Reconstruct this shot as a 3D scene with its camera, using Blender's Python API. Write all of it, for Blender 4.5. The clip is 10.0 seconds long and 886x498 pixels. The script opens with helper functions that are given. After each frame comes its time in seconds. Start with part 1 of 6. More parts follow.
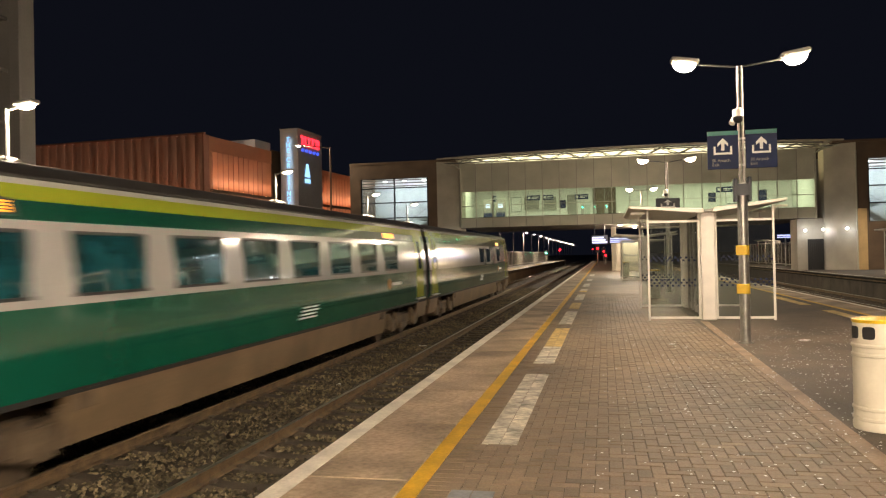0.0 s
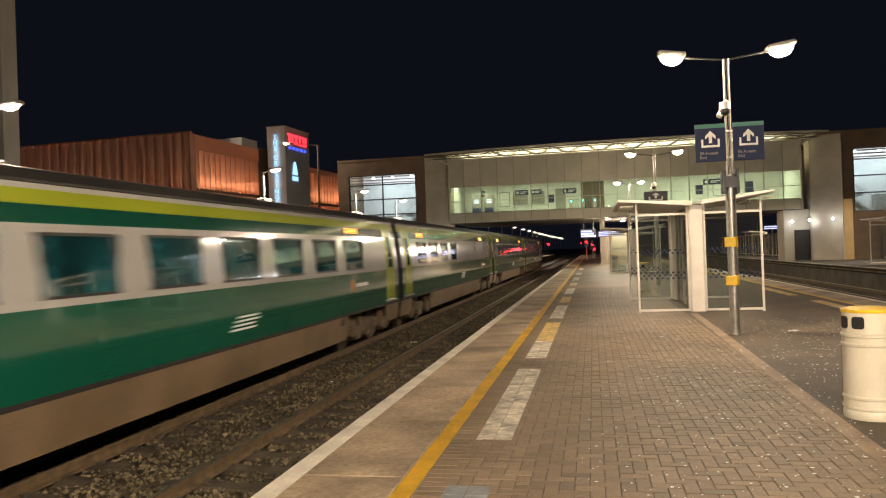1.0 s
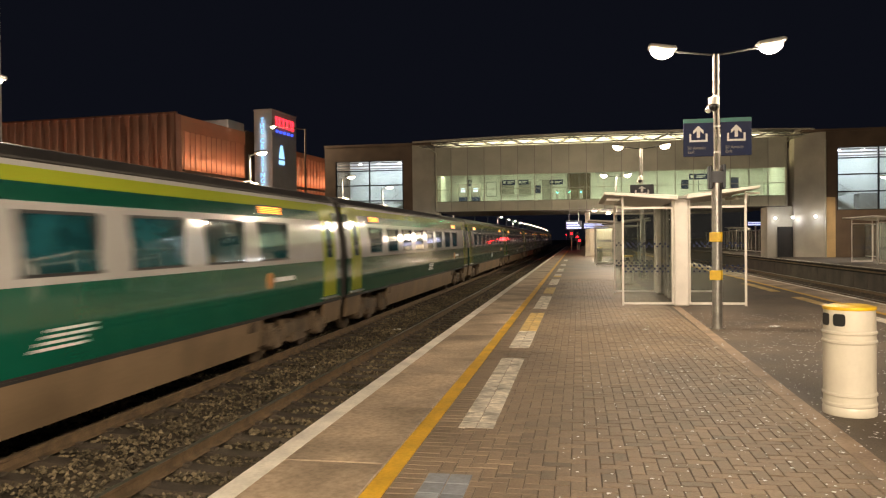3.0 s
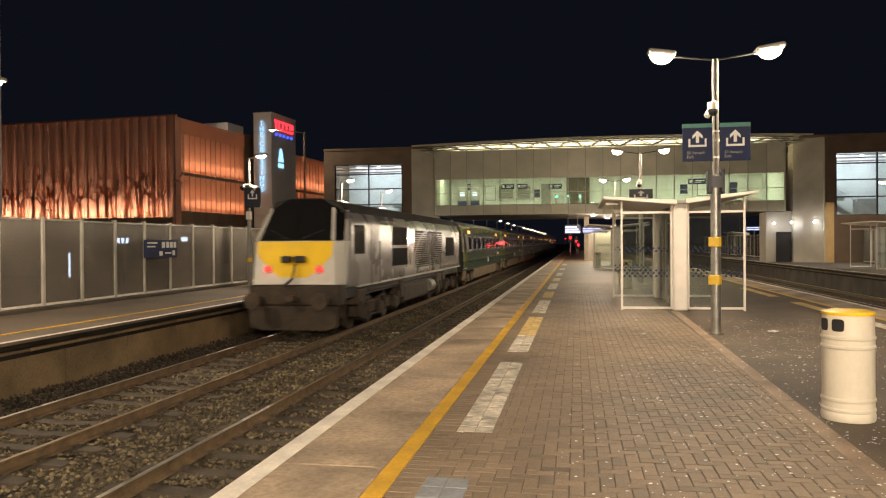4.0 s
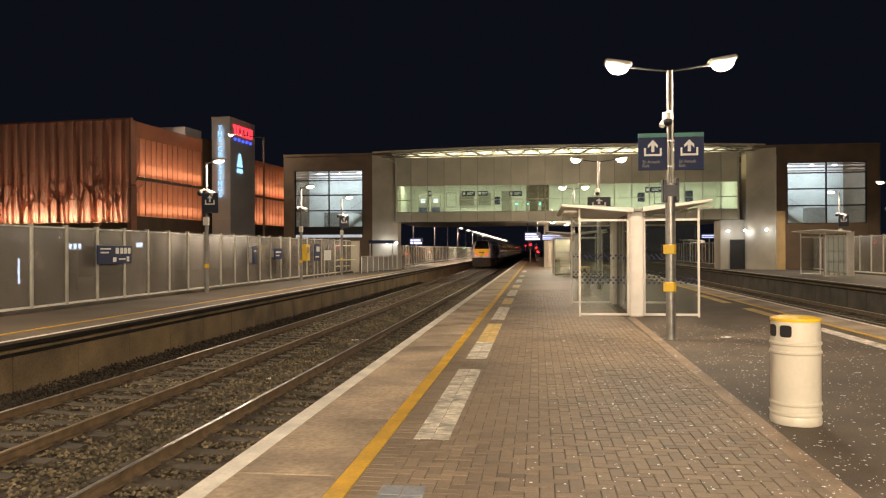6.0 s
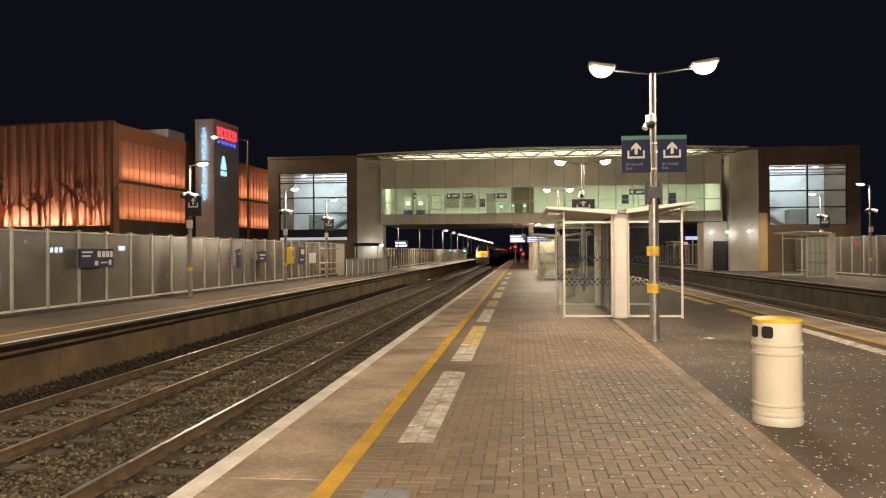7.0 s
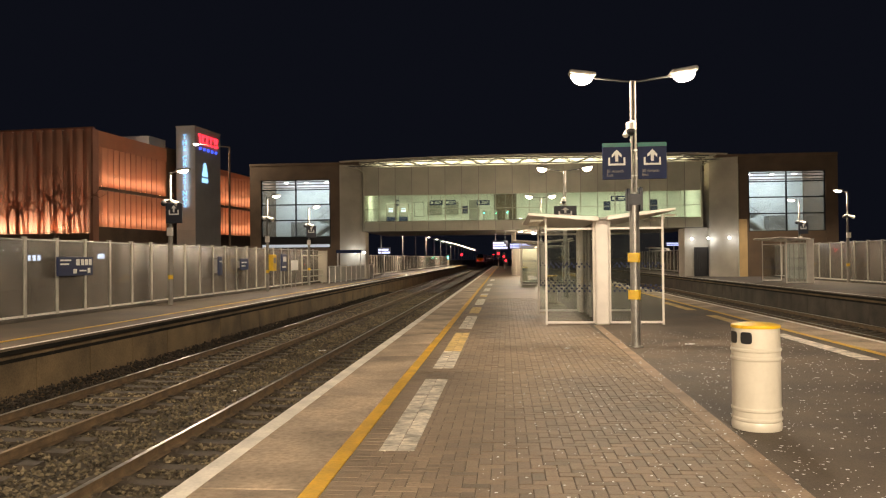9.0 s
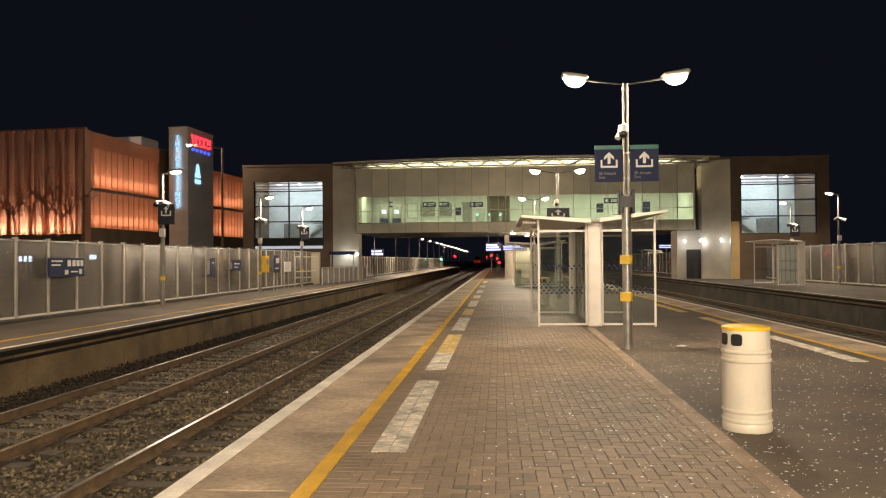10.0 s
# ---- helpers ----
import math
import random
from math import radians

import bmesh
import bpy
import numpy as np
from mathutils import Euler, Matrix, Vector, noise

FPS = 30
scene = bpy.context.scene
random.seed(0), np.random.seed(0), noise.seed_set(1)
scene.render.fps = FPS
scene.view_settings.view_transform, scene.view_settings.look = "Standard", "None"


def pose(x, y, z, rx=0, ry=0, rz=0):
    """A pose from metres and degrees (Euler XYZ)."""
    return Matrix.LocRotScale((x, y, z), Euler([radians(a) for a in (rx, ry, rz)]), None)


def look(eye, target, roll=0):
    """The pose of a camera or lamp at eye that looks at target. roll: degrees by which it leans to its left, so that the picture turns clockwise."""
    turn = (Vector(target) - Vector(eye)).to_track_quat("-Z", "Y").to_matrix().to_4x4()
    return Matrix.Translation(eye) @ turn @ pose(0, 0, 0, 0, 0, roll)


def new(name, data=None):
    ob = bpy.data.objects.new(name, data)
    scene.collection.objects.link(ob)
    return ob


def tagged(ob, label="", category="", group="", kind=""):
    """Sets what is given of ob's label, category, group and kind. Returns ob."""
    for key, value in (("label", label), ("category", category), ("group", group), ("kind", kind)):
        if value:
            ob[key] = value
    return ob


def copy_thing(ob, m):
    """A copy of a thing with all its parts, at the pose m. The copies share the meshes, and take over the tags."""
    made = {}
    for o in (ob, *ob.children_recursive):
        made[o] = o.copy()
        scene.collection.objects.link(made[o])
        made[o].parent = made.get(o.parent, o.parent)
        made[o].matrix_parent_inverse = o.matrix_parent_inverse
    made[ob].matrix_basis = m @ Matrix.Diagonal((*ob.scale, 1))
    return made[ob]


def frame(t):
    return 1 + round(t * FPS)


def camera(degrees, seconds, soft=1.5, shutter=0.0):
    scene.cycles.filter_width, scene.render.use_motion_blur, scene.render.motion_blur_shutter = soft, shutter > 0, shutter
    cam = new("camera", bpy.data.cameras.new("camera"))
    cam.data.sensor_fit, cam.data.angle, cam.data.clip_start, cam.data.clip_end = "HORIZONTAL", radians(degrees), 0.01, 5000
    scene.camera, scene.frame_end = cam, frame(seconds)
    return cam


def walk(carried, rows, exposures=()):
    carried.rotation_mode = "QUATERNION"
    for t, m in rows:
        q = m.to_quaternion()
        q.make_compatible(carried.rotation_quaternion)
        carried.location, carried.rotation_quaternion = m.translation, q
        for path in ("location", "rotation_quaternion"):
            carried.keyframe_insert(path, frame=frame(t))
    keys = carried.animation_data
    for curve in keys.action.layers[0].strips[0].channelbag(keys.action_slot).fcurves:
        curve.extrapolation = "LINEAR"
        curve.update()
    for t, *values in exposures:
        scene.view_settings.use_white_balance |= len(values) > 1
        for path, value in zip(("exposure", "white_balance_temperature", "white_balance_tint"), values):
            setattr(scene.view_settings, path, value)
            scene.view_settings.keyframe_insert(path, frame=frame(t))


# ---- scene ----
cam = camera(61.0, 10.0, soft=1.2, shutter=0.22)
PATH = [
    (0.0, pose(0.000, -0.002, 1.592, 90.55, 1.20, 12.12)),
    (0.5, pose(-0.020, -0.011, 1.600, 90.51, 1.88, 11.39)),
    (1.0, pose(-0.025, -0.011, 1.598, 90.21, 2.03, 11.28)),
    (1.5, pose(-0.017, -0.008, 1.601, 89.77, 1.76, 10.91)),
    (2.0, pose(-0.023, -0.001, 1.596, 89.45, 1.31, 10.49)),
    (2.5, pose(-0.038, 0.009, 1.594, 89.26, 0.86, 10.24)),
    (4.0, pose(-0.043, 0.009, 1.594, 89.57, 0.39, 10.08)),
    (4.5, pose(-0.044, 0.011, 1.599, 89.75, 0.35, 9.64)),
    (5.0, pose(-0.033, 0.009, 1.599, 89.86, 0.27, 8.91)),
    (5.5, pose(-0.022, 0.002, 1.598, 89.96, 0.23, 7.96)),
    (7.0, pose(-0.000, 0.011, 1.600, 90.23, 0.40, 5.99)),
    (7.5, pose(0.000, -0.000, 1.600, 90.35, 0.57, 5.69)),
    (8.0, pose(0.010, 0.002, 1.610, 90.57, 0.68, 5.37)),
    (8.5, pose(0.018, 0.016, 1.608, 90.66, 0.69, 5.01)),
    (9.0, pose(0.020, 0.019, 1.606, 90.73, 0.58, 4.71)),
    (9.5, pose(0.026, 0.008, 1.604, 90.80, 0.46, 4.44)),
    (10.0, pose(0.033, 0.008, 1.604, 90.86, 0.46, 4.20)),
]
walk(cam, PATH)

# ---------- night sky and exposure ----------
world = bpy.data.worlds.new("night")
scene.world = world
world.use_nodes = True
world.node_tree.nodes["Background"].inputs[0].default_value = (0.0040, 0.0046, 0.0080, 1)
world.node_tree.nodes["Background"].inputs[1].default_value = 1.0
scene.view_settings.exposure = 0.0


def area(name, loc, target, watts, color, sx, sy=None):
    d = bpy.data.lights.new(name, "AREA")
    d.energy, d.color = watts, color
    d.shape = "RECTANGLE" if sy else "DISK"
    d.size = sx
    if sy:
        d.size_y = sy
    o = new(name, d)
    o.matrix_world = look(loc, target)
    return o


def bulb(name, loc, watts, color, soft=0.12):
    """A lamp below its housing, which shades what lies above."""
    d = bpy.data.lights.new(name, "POINT")
    d.energy, d.color, d.shadow_soft_size = watts, color, soft
    o = new(name, d)
    o.location = loc
    return o


def spot(name, loc, watts, color, soft=0.12):
    """A flat-glassed lantern that sends nothing above its own height."""
    d = bpy.data.lights.new(name, "SPOT")
    d.energy, d.color, d.shadow_soft_size = watts, color, soft
    d.spot_size, d.spot_blend = radians(174), 0.14
    o = new(name, d)
    o.matrix_world = look(loc, (loc[0], loc[1], 0))
    return o


WARM = (1.0, 0.80, 0.585)
COOL = (0.80, 0.89, 1.0)
COPPER_LIGHT = (1.0, 0.77, 0.58)


# ---------- materials ----------
def mat(name, base, rough=0.6, metal=0.0, vary=0.18, scale=3.0, bump=0.15, fine=60.0, tint=None, each=0.0, spec=0.5, coat=0.0, sheen=0.0):
    """Two scales of colour change (stains and grain), fine relief, and a shift from piece to piece."""
    m = bpy.data.materials.new(name)
    m.use_nodes = True
    nt = m.node_tree
    b = nt.nodes["Principled BSDF"]
    b.inputs["Roughness"].default_value = rough
    b.inputs["Metallic"].default_value = metal
    b.inputs["Specular IOR Level"].default_value = spec
    b.inputs["Coat Weight"].default_value, b.inputs["Coat Roughness"].default_value = coat, 0.06
    b.inputs["Sheen Weight"].default_value, b.inputs["Sheen Roughness"].default_value = sheen, 0.3
    b.inputs["Sheen Tint"].default_value = (0.72, 0.68, 0.62, 1)
    tc = nt.nodes.new("ShaderNodeTexCoord")
    n1, n2 = nt.nodes.new("ShaderNodeTexNoise"), nt.nodes.new("ShaderNodeTexNoise")
    for n, sc in ((n1, scale), (n2, fine)):
        n.inputs["Scale"].default_value = sc
        n.inputs["Detail"].default_value = 5
        if each:
            oi0, sh, ad = nt.nodes.new("ShaderNodeObjectInfo"), nt.nodes.new("ShaderNodeVectorMath"), nt.nodes.new("ShaderNodeVectorMath")
            sh.operation, ad.operation = "SCALE", "ADD"
            sh.inputs[0].default_value = (37.0, 61.0, 23.0)
            nt.links.new(oi0.outputs["Random"], sh.inputs["Scale"])
            nt.links.new(tc.outputs["Object"], ad.inputs[0])
            nt.links.new(sh.outputs[0], ad.inputs[1])
            nt.links.new(ad.outputs[0], n.inputs["Vector"])
        else:
            nt.links.new(tc.outputs["Object"], n.inputs["Vector"])
    lo = [max(0, v * (1 - 2 * vary)) for v in (tint or base)]
    hi = [v * (1 + 1.3 * vary) for v in base]
    r = nt.nodes.new("ShaderNodeValToRGB")
    r.color_ramp.elements[0].position, r.color_ramp.elements[1].position = 0.3, 0.72
    r.color_ramp.elements[0].color, r.color_ramp.elements[1].color = (*lo, 1), (*hi, 1)
    nt.links.new(n1.outputs[0], r.inputs[0])
    mix = nt.nodes.new("ShaderNodeMix")
    mix.data_type, mix.blend_type = "RGBA", "MULTIPLY"
    mix.inputs[0].default_value = min(1, vary * 2.5)
    nt.links.new(r.outputs[0], mix.inputs[6])
    r2 = nt.nodes.new("ShaderNodeValToRGB")
    r2.color_ramp.elements[0].position, r2.color_ramp.elements[1].position = 0.3, 0.65
    r2.color_ramp.elements[0].color = (0.55, 0.53, 0.5, 1)
    nt.links.new(n2.outputs[0], r2.inputs[0])
    nt.links.new(r2.outputs[0], mix.inputs[7])
    out = mix.outputs[2]
    if each:
        oi, geo = nt.nodes.new("ShaderNodeObjectInfo"), nt.nodes.new("ShaderNodeNewGeometry")
        add = nt.nodes.new("ShaderNodeMath")
        nt.links.new(oi.outputs["Random"], add.inputs[0])
        nt.links.new(geo.outputs["Random Per Island"], add.inputs[1])
        fr = nt.nodes.new("ShaderNodeMath")
        fr.operation = "FRACT"
        nt.links.new(add.outputs[0], fr.inputs[0])
        mr = nt.nodes.new("ShaderNodeMapRange")
        mr.inputs["To Min"].default_value, mr.inputs["To Max"].default_value = 1 - each, 1 + each
        nt.links.new(fr.outputs[0], mr.inputs[0])
        hs = nt.nodes.new("ShaderNodeHueSaturation")
        nt.links.new(mr.outputs[0], hs.inputs["Value"])
        nt.links.new(out, hs.inputs["Color"])
        out = hs.outputs[0]
    nt.links.new(out, b.inputs["Base Color"])
    mr2 = nt.nodes.new("ShaderNodeMapRange")
    mr2.inputs["To Min"].default_value, mr2.inputs["To Max"].default_value = max(0.02, rough * 0.75), min(1, rough * 1.2)
    nt.links.new(n1.outputs[0], mr2.inputs[0])
    nt.links.new(mr2.outputs[0], b.inputs["Roughness"])
    if bump:
        bp = nt.nodes.new("ShaderNodeBump")
        bp.inputs["Strength"].default_value, bp.inputs["Distance"].default_value = bump, 0.01
        nt.links.new(n2.outputs[0], bp.inputs["Height"])
        nt.links.new(bp.outputs[0], b.inputs["Normal"])
    return m


def perforated(name, base, open_part, translucent=0.35):
    """Thin metal sheet full of small holes: part open, part lit through, part plain sheet."""
    m = mat(name, base, 0.55, 0.1, vary=0.16, scale=0.5, fine=14, each=0.12)
    nt = m.node_tree
    b, out = nt.nodes["Principled BSDF"], nt.nodes["Material Output"]
    tl, tr = nt.nodes.new("ShaderNodeBsdfTranslucent"), nt.nodes.new("ShaderNodeBsdfTransparent")
    tl.inputs[0].default_value = (*[min(1, v * 1.6) for v in base], 1)
    a, c = nt.nodes.new("ShaderNodeMixShader"), nt.nodes.new("ShaderNodeMixShader")
    a.inputs[0].default_value, c.inputs[0].default_value = translucent, open_part
    nt.links.new(b.outputs[0], a.inputs[1])
    nt.links.new(tl.outputs[0], a.inputs[2])
    nt.links.new(a.outputs[0], c.inputs[1])
    nt.links.new(tr.outputs[0], c.inputs[2])
    nt.links.new(c.outputs[0], out.inputs[0])
    return m


def glow(name, color, strength):
    m = bpy.data.materials.new(name)
    m.use_nodes = True
    b = m.node_tree.nodes["Principled BSDF"]
    b.inputs["Base Color"].default_value = (*[min(1, v) * 0.6 for v in color], 1)
    b.inputs["Emission Color"].default_value = (*color, 1)
    b.inputs["Emission Strength"].default_value = strength
    return m


def glass(name, tint=(0.9, 0.95, 0.94), rough=0.02, clear=0.88):
    """A thin pane: mostly clear, with the gloss of its angle."""
    m = bpy.data.materials.new(name)
    m.use_nodes = True
    nt = m.node_tree
    nt.nodes.remove(nt.nodes["Principled BSDF"])
    out = nt.nodes["Material Output"]
    tr, gl, df = (nt.nodes.new("ShaderNodeBsdf" + k) for k in ("Transparent", "Glossy", "Diffuse"))
    tr.inputs[0].default_value = (*tint, 1)
    df.inputs[0].default_value = (0.35, 0.36, 0.33, 1)
    gl.inputs["Roughness"].default_value = rough
    a, b = nt.nodes.new("ShaderNodeMixShader"), nt.nodes.new("ShaderNodeMixShader")
    tc, no = nt.nodes.new("ShaderNodeTexCoord"), nt.nodes.new("ShaderNodeTexNoise")
    no.inputs["Scale"].default_value = 1.7
    nt.links.new(tc.outputs["Object"], no.inputs["Vector"])
    mr = nt.nodes.new("ShaderNodeMapRange")
    mr.inputs["To Min"].default_value, mr.inputs["To Max"].default_value = (1 - clear) * 0.4, (1 - clear) * 1.6
    nt.links.new(no.outputs[0], mr.inputs[0])
    nt.links.new(mr.outputs[0], a.inputs[0])
    nt.links.new(tr.outputs[0], a.inputs[1])
    nt.links.new(df.outputs[0], a.inputs[2])
    fr = nt.nodes.new("ShaderNodeFresnel")
    fr.inputs[0].default_value = 1.45
    nt.links.new(fr.outputs[0], b.inputs[0])
    nt.links.new(a.outputs[0], b.inputs[1])
    nt.links.new(gl.outputs[0], b.inputs[2])
    nt.links.new(b.outputs[0], out.inputs[0])
    return m


M_GROUND = mat("dark_earth", (0.045, 0.04, 0.034), 0.95, scale=0.4, fine=9)
M_BALLAST = mat("ballast_stone", (0.205, 0.165, 0.100), 0.85, vary=0.3, scale=1.2, fine=45, bump=0.5, each=0.7)
M_BED = mat("ballast_bed", (0.10, 0.078, 0.05), 0.95, vary=0.3, scale=1.2, fine=30, bump=0.8)
M_SLEEPER = mat("sleeper_concrete", (0.105, 0.083, 0.06), 0.9, vary=0.25, scale=3, fine=40, each=0.2)
M_RUST = mat("rusty_steel", (0.165, 0.108, 0.056), 0.8, 0.0, vary=0.22, scale=5, fine=70)
M_RAILTOP = mat("polished_rail", (0.50, 0.47, 0.42), 0.42, 1.0, vary=0.06, scale=2, fine=90, bump=0.03)
M_DULLHEAD = mat("dull_brown_rail_head", (0.30, 0.22, 0.14), 0.6, 0.6, vary=0.15, scale=2, fine=90, bump=0.05)
# near-black: for the nosing face, and for shade painted under the corbel
M_BLACKC = mat("near_black_concrete", (0.022, 0.019, 0.015), 0.95, vary=0.3, scale=2, fine=25, spec=0.15)
M_FARCOPE = mat("brown_worn_coping", (0.17, 0.128, 0.086), 0.8, vary=0.25, scale=0.9, fine=30, each=0.06)
M_DARKSTONE = mat("dark_ballast", (0.07, 0.056, 0.04), 0.9, vary=0.25, scale=2, fine=45, bump=0.5, each=0.5)
M_PAVER = mat("paver_brick", (0.245, 0.181, 0.120), 0.62, vary=0.22, scale=0.7, fine=55, bump=0.35, each=0.13)
M_ASPHALT = mat("worn_brown_asphalt", (0.135, 0.104, 0.075), 0.72, vary=0.26, scale=0.9, fine=70, bump=0.5)
M_PAVERBED = mat("paver_joint_sand", (0.11, 0.083, 0.058), 0.95, vary=0.2, scale=2, fine=60)
M_STRIP = mat("paving_strip_concrete", (0.36, 0.265, 0.185), 0.75, vary=0.2, scale=1.5, fine=35, bump=0.25)
M_COPING = mat("platform_concrete", (0.50, 0.385, 0.27), 0.72, vary=0.30, scale=1.0, fine=22, bump=0.15, each=0.1)
M_TARMAC = mat("platform_asphalt", (0.118, 0.09, 0.062), 0.8, vary=0.25, scale=0.6, fine=80, bump=0.4)
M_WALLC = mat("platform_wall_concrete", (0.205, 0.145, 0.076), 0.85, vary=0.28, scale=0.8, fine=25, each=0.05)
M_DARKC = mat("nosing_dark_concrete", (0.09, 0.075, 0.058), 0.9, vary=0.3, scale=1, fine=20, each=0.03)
M_WHITEP = mat("white_line_paint", (0.88, 0.82, 0.71), 0.6, vary=0.13, scale=2.5, fine=30, bump=0.2)
M_WORNW = mat("worn_white_paint", (0.72, 0.66, 0.55), 0.65, vary=0.3, scale=6, fine=22, bump=0.12, each=0.08)
M_YELP = mat("yellow_line_paint", (0.72, 0.42, 0.03), 0.55, vary=0.15, scale=2.5, fine=30)
M_WORNY = mat("worn_yellow_paint", (0.66, 0.47, 0.17), 0.65, vary=0.2, scale=4, fine=18, each=0.08)
M_SLATE = mat("blue_grey_tactile", (0.26, 0.28, 0.31), 0.7, vary=0.18, scale=4, fine=30, each=0.08)
M_POST = mat("pale_fence_post", (0.47, 0.44, 0.38), 0.5, 0.1, vary=0.12, scale=3, fine=40, bump=0.05, each=0.08)
M_GALV = mat("galvanised_steel", (0.42, 0.41, 0.38), 0.42, 0.75, vary=0.12, scale=6, fine=40, bump=0.05)
M_POLE = mat("weathered_pole", (0.13, 0.125, 0.115), 0.6, vary=0.12, scale=4, fine=40, bump=0.05)
M_GREYP = mat("grey_painted_steel", (0.30, 0.28, 0.25), 0.5, 0.0, vary=0.12, scale=4, fine=40, bump=0.05)
def let_through(m, share):
    """Lets a share of the light pass, as a fine mesh does."""
    nt = m.node_tree
    b, out = nt.nodes["Principled BSDF"], nt.nodes["Material Output"]
    tr, a = nt.nodes.new("ShaderNodeBsdfTransparent"), nt.nodes.new("ShaderNodeMixShader")
    a.inputs[0].default_value = share
    nt.links.new(b.outputs[0], a.inputs[1])
    nt.links.new(tr.outputs[0], a.inputs[2])
    nt.links.new(a.outputs[0], out.inputs[0])
    return m


M_FENCE = mat("fence_mesh_panel", (0.25, 0.225, 0.19), 0.25, 0.2, vary=0.14, scale=0.7, fine=90, bump=0.05, each=0.10, coat=0.3)
let_through(M_FENCE, 0.3)
M_WHITEF = mat("white_powder_coat", (0.78, 0.73, 0.66), 0.45, vary=0.06, scale=3, fine=40, bump=0.03)
M_CREAM = mat("cream_enamel", (0.66, 0.61, 0.50), 0.35, vary=0.035, scale=4, fine=30, bump=0.05)
M_YELLID = mat("yellow_plastic", (0.90, 0.58, 0.02), 0.45, vary=0.08, scale=5, fine=40, bump=0.05)
M_GRILLE = mat("black_grille", (0.012, 0.012, 0.012), 0.85, vary=0.15, spec=0.1)
M_BLACK = mat("black_plastic", (0.02, 0.02, 0.022), 0.45, vary=0.15, bump=0.05)
M_NAVY = mat("navy_sign_enamel", (0.016, 0.027, 0.085), 0.6, vary=0.1, bump=0.02, spec=0.25)
M_NAVYD = mat("dark_blue_black", (0.012, 0.016, 0.03), 0.45, vary=0.1, bump=0.02)
M_TEAL = mat("teal_sign_band", (0.03, 0.20, 0.17), 0.5, vary=0.1, bump=0.02)
M_SIGNW = mat("sign_white", (0.80, 0.80, 0.78), 0.5, vary=0.03, bump=0.02)
M_BEIGE = mat("beige_cladding", (0.50, 0.485, 0.385), 0.5, 0.15, vary=0.1, scale=0.5, fine=20, bump=0.05, each=0.05)
M_RENDER = mat("pale_render_wall", (0.46, 0.42, 0.34), 0.8, vary=0.12, scale=0.5, fine=25)
M_BROWNB = mat("brown_brick_frame", (0.155, 0.105, 0.068), 0.8, vary=0.15, scale=0.8, fine=18)
M_DARKF = mat("dark_window_frame", (0.025, 0.025, 0.027), 0.45, 0.3, vary=0.1)
# sand tone raised and yellowed: the warm lamplight is in the colour
M_LIT_CORNER = mat("lamplit_corner_panel", (0.62, 0.43, 0.20), 0.7, vary=0.1, scale=1, fine=25)
M_INTW = mat("interior_white_wall", (0.76, 0.76, 0.72), 0.7, vary=0.05, scale=0.6)
M_INTG = mat("interior_grey_floor", (0.35, 0.36, 0.33), 0.5, vary=0.1)
M_COPPER = mat("weathered_copper_screen", (0.36, 0.17, 0.11), 0.55, 0.1, vary=0.16, scale=0.5, fine=14, each=0.1)
M_PERF = perforated("perforated_copper_screen", (0.47, 0.285, 0.205), 0.16, 0.42)
M_PERFD = perforated("closed_copper_sheet", (0.46, 0.28, 0.20), 0.12, 0.6)
M_PERFS = perforated("perforated_side_screen", (0.52, 0.29, 0.185), 0.2, 0.5)
M_COPPERBACK = mat("copper_inner_wall", (0.30, 0.19, 0.13), 0.75, vary=0.1, scale=0.5)
M_TOWER = mat("tower_stone_cladding", (0.58, 0.54, 0.48), 0.6, vary=0.08, scale=0.3, fine=10, each=0.04)
M_TOWERD = mat("tower_grey_cladding", (0.50, 0.495, 0.48), 0.6, vary=0.1, scale=0.3, fine=10)
M_GREEN = mat("coach_green_paint", (0.006, 0.115, 0.070), 0.12, vary=0.06, scale=0.5, fine=30, bump=0.0, spec=0.8, coat=1.0, sheen=0.35)
M_DKGREEN = mat("coach_dark_green_paint", (0.004, 0.085, 0.05), 0.13, vary=0.06, scale=0.5, fine=30, bump=0.0, spec=0.8, coat=1.0, sheen=0.35)
M_LIME = mat("coach_lime_paint", (0.40, 0.46, 0.03), 0.15, vary=0.06, scale=0.5, fine=30, bump=0.0, spec=0.8, coat=1.0, sheen=0.35)
M_COACHW = mat("coach_white_paint", (0.55, 0.54, 0.52), 0.14, vary=0.07, scale=0.5, fine=30, bump=0.0, spec=0.8, coat=1.0, sheen=0.35)
M_SKIRT = mat("dusty_grey_skirt", (0.25, 0.172, 0.098), 0.6, vary=0.2, scale=0.8, fine=25, bump=0.1)
M_ROOF = mat("sooty_roof", (0.055, 0.05, 0.045), 0.6, vary=0.2, scale=0.8, fine=25)
M_LROOF = mat("black_loco_roof", (0.022, 0.02, 0.018), 0.75, vary=0.2, scale=0.8, fine=25)
M_BEAM = mat("brown_brake_dust", (0.06, 0.043, 0.028), 0.8, vary=0.3, scale=1.5, fine=25)
M_UNDER = mat("dirty_running_gear", (0.19, 0.138, 0.088), 0.8, 0.2, vary=0.3, scale=3, fine=30)
M_LUNDER = mat("oily_loco_gear", (0.085, 0.062, 0.042), 0.75, 0.2, vary=0.35, scale=3, fine=30)
M_SILVER = mat("silver_loco_paint", (0.25, 0.243, 0.24), 0.28, 0.2, vary=0.12, scale=0.6, fine=30, bump=0.0, coat=0.35, sheen=0.1)
M_NOSEY = mat("yellow_loco_nose", (0.92, 0.60, 0.0), 0.55, vary=0.06, scale=1, fine=30, bump=0.0)
